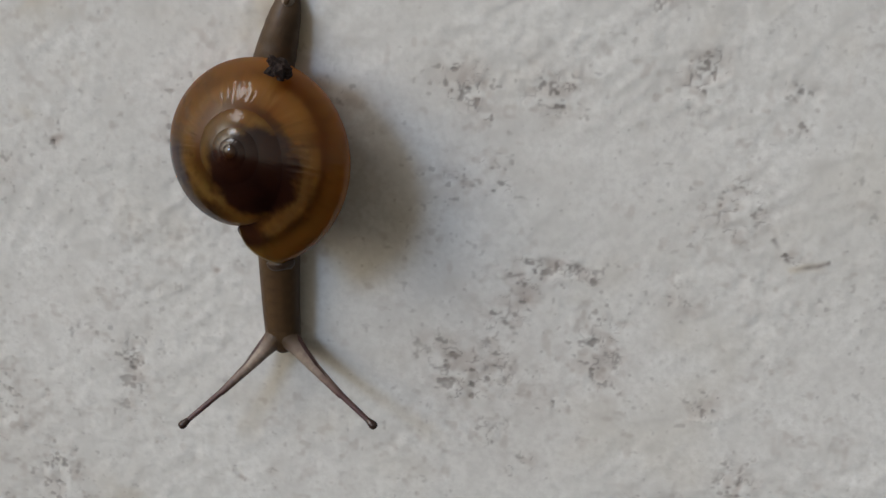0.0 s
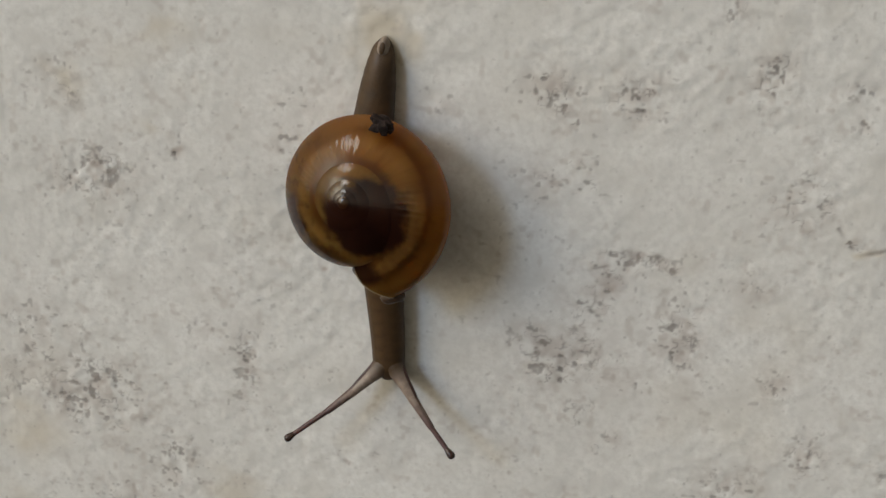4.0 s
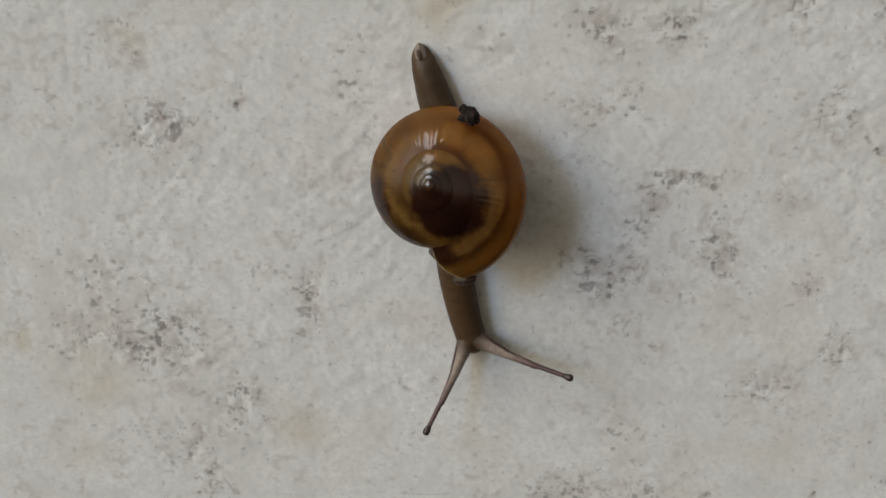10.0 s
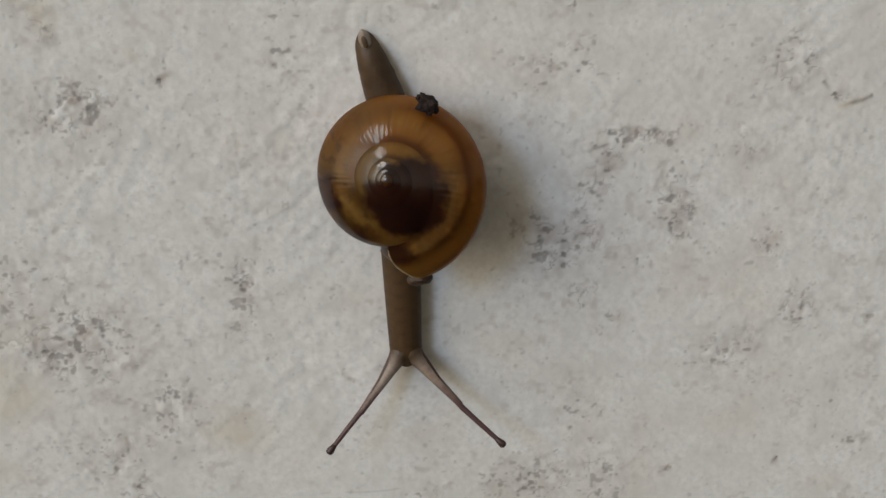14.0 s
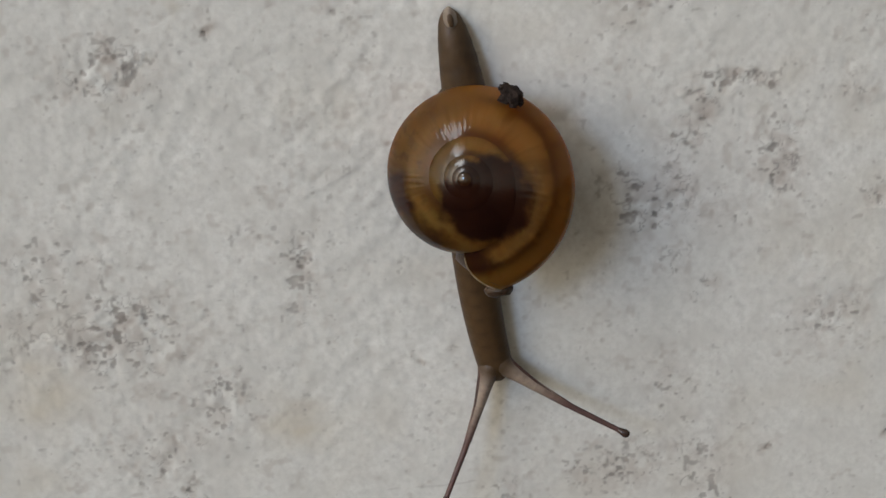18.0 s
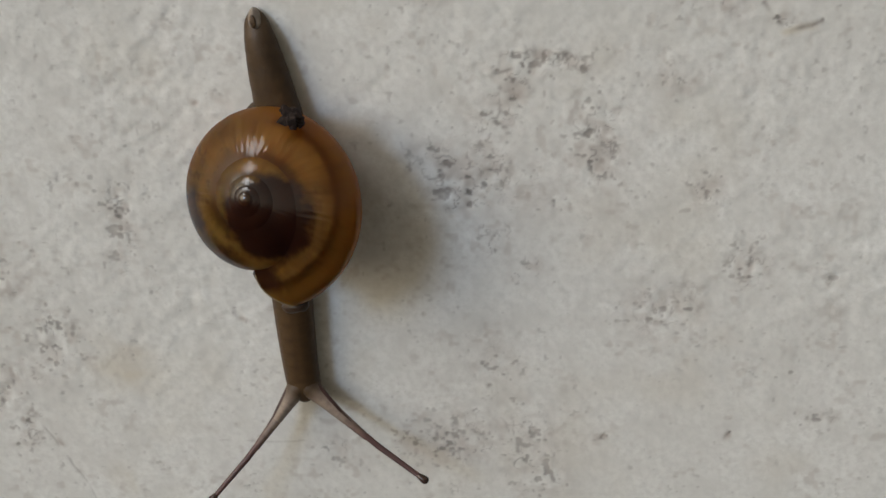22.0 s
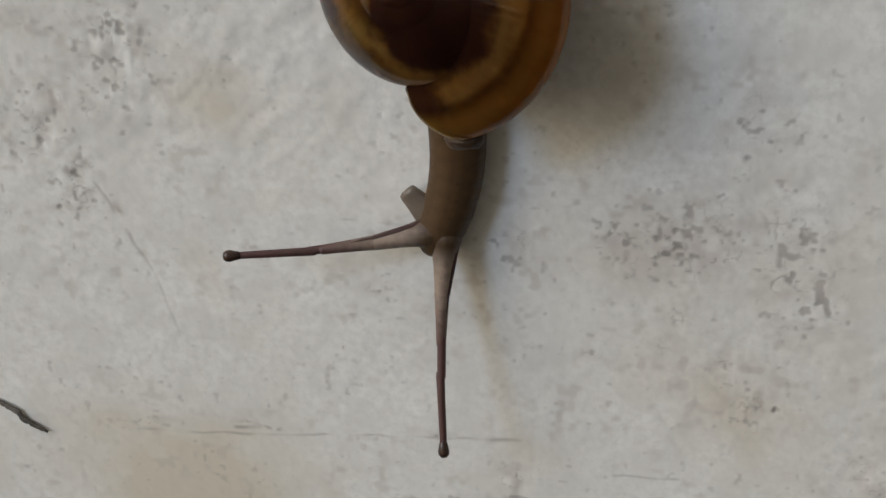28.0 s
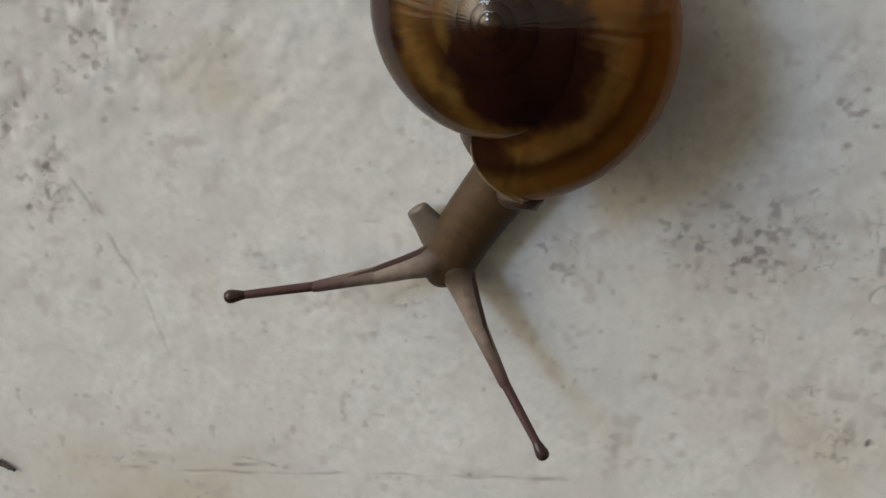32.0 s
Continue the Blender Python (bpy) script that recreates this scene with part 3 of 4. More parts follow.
@functools.lru_cache(maxsize=None)
def suture(back):
    """Radius and height of the seam at which the whorl's upper face starts on the older whorl."""
    older = back + 2 * math.pi
    radius = (COVER + 0.23 * (1 - soft(back, 0.0, 1.7))) * girth(older)
    if back > 7 * 2 * math.pi:
        return radius, -SHELL_SINK - 0.2 * girth(back)
    return radius, crown(older, radius)


def crown(back, radius):
    """Height of the whorl's upper face at a radius: a low dome from the seam out to the upright periphery."""
    inner, top = suture(back)
    u = min((radius - inner) / (girth(back) - inner), 1.0)
    fall = SLOPE * u + (1 - SLOPE) * (1 - math.sqrt(max(0.0, 1 - u * u)))
    return top + (-SHELL_SINK - SHELL_DROP * growth(back) - top) * fall


def whorl_point(back, v, swell=1.0):
    """A point of the shell, back radians before the aperture, v round the tube (0 is outward, 180 degrees is the seam)."""
    rho, az = growth(back), APERTURE + back
    if 0 < v < math.pi:
        inner = suture(back)[0]
        radial = inner + (girth(back) - inner) * (1.05 * math.cos(v / 2) - 0.05)
        high = crown(back, radial)
    else:
        radial = rho * (1 + TUBE * math.cos(v))
        high = -SHELL_SINK - SHELL_DROP * rho + TUBE_HIGH * rho * math.sin(v)
    radial += (rho - radial) * (1 - swell)
    high += (-SHELL_SINK - SHELL_DROP * rho - high) * (1 - swell)
    return Vector((radial * math.cos(az) + 0.085 * high, radial * math.sin(az) + 0.085 * high, high))


def mouth(v):
    """How far the lip stands back, in radians, round the tube: it slants, and its outer side ends first."""
    return 0.03 + 0.165 * (1 + math.cos(v))


def shell_mesh():
    around, along = 60, 900
    total = TURNS * 2 * math.pi
    verts, faces, pig, streak, stria, green, pale = [], [], [], [], [], [], []
    for i in range(along + 1):
        for j in range(around):
            v = 2 * math.pi * j / around
            back = mouth(v) + (total - mouth(v)) * (i / along) ** 1.15
            p = whorl_point(back, v)
            verts.append(p * MM)
            top = v < math.pi
            wob = noise.noise(p * 0.55) * 0.9 + noise.noise(p * 1.7) * 0.4 + noise.noise(p * 4.5) * 0.15
            edge = math.hypot(p.x, p.y)
            az = math.degrees(math.atan2(p.y, p.x)) % 360
            q = edge / girth(back)
            # the liver, dark through the shell round the apex and down to the lip
            dark = 1 - soft(math.hypot(p.x - 1.8, p.y + 1.7) + 0.8 * wob, 3.4, 5.2)
            dark = max(dark, 0.6 * (1 - soft(math.hypot(p.x - 2.6, p.y + 2.5) + 1.4 * wob, 3.4, 5.4)))
            if top:
                dark = max(dark, 0.95 * (1 - soft(back + 0.10 * wob, 0.26, 0.56)) * (1 - soft(q, 0.80, 0.93)))
            # blotches along the older half of the last whorl
            if 160 < az < 275 and back > 3.4:
                band = soft(az, 165, 185) * (1 - soft(az, 250, 275))
                dark = max(dark, band * soft(edge + 0.8 * wob, 4.7, 6.3) * (0.75 + 0.25 * soft(noise.noise(p * 0.5 + Vector((3, 0, 0))), -0.3, 0.3)))
            if 85 < az < 215 and edge > 4.2:
                dark = max(dark, 0.42 * soft(noise.noise(Vector((p.x * 1.0, p.y * 1.0, 7.0))) + 0.5 * noise.noise(p * 2.6), -0.1, 0.6) * soft(az, 100, 150))
            pig.append(dark)
            seam = soft(v, 2.62, 2.92) if top else 0.0
            line = math.exp(-((q - 0.80 - 0.02 * wob) / 0.030) ** 2) * (1 - soft(back, 2.6, 3.5)) if top else 0.0
            broad = 0.5 * math.exp(-((q - 0.84) / 0.05) ** 2) * (1 - soft(back, 2.6, 3.5)) if top else 0.0
            fleck = soft(noise.noise(Vector((back * 9, v * 0.8, 0))) + 0.5 * noise.noise(Vector((back * 31, v * 0.6, 5))), 0.05, 0.6)
            streak.append(min(1.0, 0.9 * seam + 0.85 * line + broad + 0.45 * fleck))
            pale.append(0.38 * math.exp(-((v - 2.25) / 0.22) ** 2) if top else 0.0)
            green.append(soft(az, 70, 140) * (1 - soft(az, 225, 300)) if top else 0.2)
            lines = math.sin(back * 58 + 3 * noise.noise(Vector((back * 4, v, 1)))) * (0.55 + noise.noise(Vector((back * 16, v * 0.7, 4))))
            stria.append(0.5 + 0.5 * lines * (1 if back < 5.5 else 0.35) * (1 - 0.75 * seam))
    for i in range(along):
        for j in range(around):
            k = (j + 1) % around
            faces.append((i * around + j, i * around + k, (i + 1) * around + k, (i + 1) * around + j))
    # the first whorl's rounded tip
    size = girth(total)
    first, rows, cols = len(verts), 10, 28
    for i in range(rows + 1):
        lat = math.pi / 2 * (1 - 1.4 * i / rows)
        for j in range(cols):
            lon = 2 * math.pi * j / cols
            verts.append(Vector((1.05 * size * math.cos(lat) * math.cos(lon), 1.05 * size * math.cos(lat) * math.sin(lon),
                                 -SHELL_SINK - 0.70 * size + 0.58 * size * math.sin(lat))) * MM)
            pig.append(0.92)
            streak.append(0.2)
            stria.append(0.5)
            green.append(0.0)
            pale.append(0.0)
            if i:
                k = (j + 1) % cols
                p, q = first + (i - 1) * cols, first + i * cols
                faces.append((p + j, q + j, q + k, p + k))
    me = mesh_from("shell", verts, faces, SHELL)
    for name, field in (("pigment", pig), ("streak", streak), ("stria", stria), ("green", green), ("pale", pale)):
        layer = me.attributes.new(name, "FLOAT", "POINT")
        layer.data.foreach_set("value", field)
    return me


shell = part("shell", shell_mesh(), snail, "glossy translucent amber spiral shell with dark brown spire")


def rim_mesh():
    verts, faces = [], []
    n, sides = 48, 8
    for i in range(n):
        v = radians(-40 + 205 * i / (n - 1))
        thick = 0.075 * math.sqrt(max(0.02, 1 - (2 * i / (n - 1) - 1) ** 6))
        centre, ahead = whorl_point(mouth(v), v), whorl_point(mouth(v + 0.05), v + 0.05) - whorl_point(mouth(v - 0.05), v - 0.05)
        ahead.normalize()
        side = ahead.cross(Vector((0, 0, 1))).normalized() if abs(ahead.z) < 0.95 else Vector((1, 0, 0))
        up = side.cross(ahead)
        for j in range(sides):
            a = 2 * math.pi * j / sides
            verts.append((centre + (side * math.cos(a) + up * math.sin(a)) * thick) * MM)
    for i in range(n - 1):
        for j in range(sides):
            a, b = i + 1, (j + 1) % sides
            faces.append((i * sides + j, a * sides + j, a * sides + b, i * sides + b))
    return mesh_from("shell_lip", verts, faces, RIM)


def mantle_mesh():
    """The soft collar that fills the aperture and swells out of it."""
    verts, faces = [], []
    rings, n = 8, 36
    axis_back = whorl_point(0.12, 0) - whorl_point(-0.12, 0)
    out = -axis_back.normalized()
    middle = (whorl_point(0, 0) + whorl_point(0, math.pi)) / 2
    for i in range(rings + 1):
        s = i / rings
        for j in range(n):
            v = 2 * math.pi * j / n
            p = whorl_point(mouth(v) + 0.04, v, 0.985)
            q = middle.lerp(p, math.cos(s * math.pi / 2))
            verts.append((q + out * (-0.4 + 1.3 * math.sin(s * math.pi / 2))) * MM)
    for i in range(rings):
        for j in range(n):
            k = (j + 1) % n
            faces.append((i * n + j, i * n + k, (i + 1) * n + k, (i + 1) * n + j))
    return mesh_from("mantle_collar", verts, faces, MANTLE)


part("shell_lip", rim_mesh(), shell, "thin pale rim of the shell mouth")
part("mantle_collar", mantle_mesh(), shell, "dark brown fleshy collar")


def mantle_lobe_mesh():
    """The flap of mantle skin that laps out under the outer end of the lip."""
    bm = bmesh.new()
    bmesh.ops.create_icosphere(bm, subdivisions=3, radius=1)
    for v in bm.verts:
        k = 1 + 0.18 * noise.noise(v.co * 1.8)
        v.co = Vector((v.co.x * 1.4, v.co.y * 0.7, v.co.z * 0.8)) * (k * MM)
    me = bpy.data.meshes.new("mantle_lobe")
    bm.to_mesh(me)
    bm.free()
    me.polygons.foreach_set("use_smooth", [True] * len(me.polygons))
    me.materials.append(MANTLE)
    return me


lobe_at = whorl_point(0.40, -0.25)
mantle_lobe = part("mantle_lobe", mantle_lobe_mesh(), shell, "dark brown flap of skin under the shell lip")
mantle_lobe.matrix_basis = pose((lobe_at.x - 0.6) * MM, (lobe_at.y - 0.3) * MM, (lobe_at.z - 0.1) * MM, 0, 0, 12)


def clump_mesh(size, seed, mat, rough=0.45, name="dirt_clump"):
    bm = bmesh.new()
    bmesh.ops.create_icosphere(bm, subdivisions=3, radius=1)
    for v in bm.verts:
        p = v.co.copy()
        k = 1 + rough * noise.noise(p * 1.6 + Vector((seed, 0, 0))) + 0.5 * rough * noise.noise(p * 4 + Vector((0, seed, 0)))
        v.co = Vector((p.x * size[0], p.y * size[1], p.z * size[2])) * k
    me = bpy.data.meshes.new(name)
    bm.to_mesh(me)
    bm.free()
    me.materials.append(mat)
    return me


DIRT_AT = (3.4, 7.5, -2.3)
dirt = part("dirt_clump", clump_mesh((1.12 * MM, 0.85 * MM, 0.95 * MM), 3.1, DIRT, 0.75), shell, "black crumb of soil stuck to the shell")
dirt.matrix_basis = pose(DIRT_AT[0] * MM, DIRT_AT[1] * MM, DIRT_AT[2] * MM, 20, 10, -42)
for dx, dy, dz, k in ((0.75, -0.55, 0.1, 0.55), (-0.8, 0.55, 0.0, 0.6)):
    crumb = part("dirt_crumb", clump_mesh((0.7 * MM * k, 0.55 * MM * k, 0.6 * MM * k), 9.7 + dx, DIRT, 0.7), shell)
    crumb.matrix_basis = pose((DIRT_AT[0] + dx) * MM, (DIRT_AT[1] + dy) * MM, (DIRT_AT[2] + dz) * MM)

NECK_PIECES = 11
foot = part("foot", mesh_from("foot", *creeping(11 * MM, 2.1 * MM, 2.2 * MM, 3.4 * MM, 3.6 * MM), SKIN), snail)
neck = []
for k in range(NECK_PIECES):
    s = k / (NECK_PIECES - 1)
    w, h = (2.30 - 0.50 * s), (3.1 - 0.55 * s)
    neck.append(part("neck_piece", mesh_from("neck_piece", *creeping(5.2 * MM, (w + 0.075) * MM, (w - 0.075) * MM, (h + 0.08) * MM, (h - 0.08) * MM, 0.8, 0.9), SKIN), snail))


def tail_mesh():
    """The tapered hind end, its tip at the origin and the rest along -x, with a flat sole and a low keel."""
    verts, faces, rings, sides, long = [], [], 44, 24, 13.5
    for i in range(rings + 1):
        d = long * (i / rings) ** 1.6
        w = (0.62 + 0.86 * (1 - math.exp(-d / 1.9)) + 0.072 * d) * math.sqrt(min(1.0, (d + 0.012) / 1.05) * (2 - min(1.0, (d + 0.012) / 1.05)))
        h = 0.35 + 1.75 * (1 - math.exp(-d / 1.5)) + 0.075 * d
        for j in range(sides):
            a = 2 * math.pi * j / sides
            z = max(0.42 * h + 0.58 * h * math.sin(a), 0.0)
            y = math.cos(a) * w * (1.06 if z <= 0.12 * h else 1.0) * (1 - 0.10 * max(0.0, math.sin(a)))
            p = Vector((-d, y, z))
            k = 1 + 0.035 * noise.noise(Vector((d * 1.4, y * 0.9, z)))
            verts.append((p.x * MM, p.y * k * MM, p.z * k * MM))
    for i in range(rings):
        for j in range(sides):
            k = (j + 1) % sides
            faces.append((i * sides + k, i * sides + j, (i + 1) * sides + j, (i + 1) * sides + k))
    faces.append(tuple(range(sides)))
    faces.append(tuple(rings * sides + j for j in reversed(range(sides))))
    return mesh_from("tail", verts, faces, TAIL_SKIN)


tail = part("tail", tail_mesh(), snail, "dark olive-brown tapered tail")
tail_tip = part("tail_tip", mesh_from("tail_tip", *creeping(1.9 * MM, 0.80 * MM, 0.50 * MM, 1.75 * MM, 1.15 * MM, 0.9, 1.6), PORE), tail, "pale blunt tail tip")
tail_tip.matrix_basis = pose(-0.80 * MM, 0, 0.06 * MM)
pit = part("tail_pit", mesh_from("tail_pit", *spin([(-0.62 * MM, 0.05 * MM), (-0.5 * MM, 0.2 * MM), (0, 0.30 * MM), (0.45 * MM, 0.22 * MM), (0.6 * MM, 0.05 * MM)], 12, 0.4), TAIL_SKIN), tail, "dark slit in the tail tip")
pit.matrix_basis = pose(-0.80 * MM, 0.05 * MM, 1.52 * MM, 0, 14, 0)
head = part("head", mesh_from("head", *creeping(5.0 * MM, 1.86 * MM, 1.68 * MM, 2.6 * MM, 2.45 * MM, 1.7, 1.2), SKIN), snail)
for bead_x, bead_y, bead_size in ((0.65, -0.75, 0.30), (1.15, -0.95, 0.24)):
    bead = part("mucus_bead", clump_mesh((bead_size * MM, 0.9 * bead_size * MM, 0.7 * bead_size * MM), 5.3 + bead_x, PORE, 0.4, "mucus_bead"), head, "pale glistening bead of mucus on the head")
    bead.matrix_basis = pose(bead_x * MM, bead_y * MM, 2.28 * MM)
lobes = []
for side in (-1, 1):
    lobes.append(part("lower_tentacle", mesh_from("lower_tentacle", *spin([(-1.3 * MM, 0.3 * MM), (-1.1 * MM, 1.25 * MM), (0.0 * MM, 1.15 * MM), (0.8 * MM, 0.95 * MM), (1.3 * MM, 0.84 * MM), (1.8 * MM, 0.76 * MM), (2.0 * MM, 0.66 * MM), (2.07 * MM, 0.45 * MM), (2.04 * MM, 0.1 * MM)], 16, 0.55), CLEAR), head, "short pale lower feeler"))


# Each feeler is a pale base in two lengths, into which a dark stalk in two lengths draws back.
def taper(long, r0, r1):
    return [(-0.35, 0.75 * r0), (-0.25, 0.95 * r0), (0, r0), (0.35 * long, r0 + (r1 - r0) * 0.40), (0.7 * long, r0 + (r1 - r0) * 0.74), (long, r1), (long + 0.18, 0.93 * r1), (long + 0.34, 0.55 * r1), (long + 0.40, 0.1 * r1)]


def flare(long, r0, r1):
    """The root's outline: it swells into the head."""
    return [(-1.3, 0.2 * r0), (-1.15, 0.7 * r0), (-0.6, 1.06 * r0), (0, r0), (0.22 * long, r0 + (r1 - r0) * 0.42), (0.5 * long, r0 + (r1 - r0) * 0.70), (long, r1), (long + 0.18, 0.93 * r1), (long + 0.34, 0.55 * r1), (long + 0.40, 0.1 * r1)]


def feeler_piece(name, outline, mat, label=""):
    return part(name, mesh_from(name, *spin([(x * MM, r * MM) for x, r in outline], 20), mat), snail, label)


tentacles = []
for side in (-1, 1):
    root = feeler_piece("tentacle_base", flare(3.8, 1.18, 0.56), ROOT_SKIN, "pale translucent feeler base")
    sleeve = feeler_piece("tentacle_sleeve", taper(3.8, 0.555, 0.352), SLEEVE_SKIN, "pale translucent feeler sleeve")
    lower = feeler_piece("tentacle_stalk", taper(5.6, 0.345, 0.315), STALK)
    upper = feeler_piece("tentacle_stalk", taper(5.6, 0.315, 0.255), TIP_SKIN, "slender dark reddish-brown feeler")
    for piece, r0, r1, thick, reach in ((root, 0.82, 0.33, 0.30, 3.8), (sleeve, 0.33, 0.10, 0.24, 3.2)):
        cord = part("inner_cord", mesh_from("inner_cord", *spin([(x * MM, r * MM) for x, r in taper(reach, thick, thick - 0.04)], 10), CORD), piece, "dark cord showing through the skin")
        cord.matrix_basis = pose(0, side * r0 * MM, 0.12 * MM, 0, 0, math.degrees(math.atan2(side * (r1 - r0), reach)))
    eye = part("eye", mesh_from("eye", *spin([(-0.85 * MM, 0.10 * MM), (-0.7 * MM, 0.26 * MM), (-0.3 * MM, 0.35 * MM), (0.05 * MM, 0.43 * MM), (0.32 * MM, 0.40 * MM), (0.5 * MM, 0.26 * MM), (0.56 * MM, 0.04 * MM)], 16), EYE), upper, "dark rounded eye knob")
    eye.matrix_basis = pose(5.7 * MM, 0, 0)
    tentacles.append((root, sleeve, lower, upper))


# ---- small things caught on the wall ----
def sliver(name, length, width, seed, mat, kinks, flat=0.8):
    """A dry frayed fibre along x, thicker in the middle, bent at its knots."""
    verts, faces, n = [], [], 22
    for i in range(n + 1):
        s = i / n
        r = width * (0.35 + 0.65 * math.sin(math.pi * min(max(s * 0.9 + 0.06, 0), 1))) * (1 + 0.5 * noise.noise(Vector((s * 14, seed, 0))))
        bend = sum(k * max(0.0, s - at) for at, k in kinks) * length
        for j in range(8):
            a = 2 * math.pi * j / 8
            verts.append(((s - 0.5) * length, bend + r * math.cos(a), r * flat + flat * r * math.sin(a)))
    for i in range(n):
        for j in range(8):
            k = (j + 1) % 8
            faces.append((i * 8 + j, (i + 1) * 8 + j, (i + 1) * 8 + k, i * 8 + k))
    faces.append(tuple(range(8)))
    faces.append(tuple(n * 8 + j for j in reversed(range(8))))
    return mesh_from(name, verts, faces, mat)


def on_wall(x, z, turn, lift=0.0):
    """The pose of a small thing that lies on the wall at x, z (mm), turned in the wall's plane."""
    return pose(x * MM, -lift * MM, z * MM, 90, 0, 0) @ pose(0, 0, 0, 0, 0, turn)


straw = tagged(new("plant_fibre", sliver("plant_fibre", 5.2 * MM, 0.27 * MM, 1.0, STRAW, ((0.46, -0.85), (0.56, 0.8)))),
               "short dark dry plant fibre stuck to the wall", "debris", "fibres on the wall")
straw.matrix_world = on_wall(-50.5, -24.4, -28)
straw = tagged(new("plant_fibre", sliver("plant_fibre", 3.9 * MM, 0.22 * MM, 6.0, STRAW, ((0.5, -0.15),))),
               "small grey dry plant fibre stuck to the wall", "debris", "fibres on the wall")
straw.matrix_world = on_wall(-49.6, -36.4, -13)

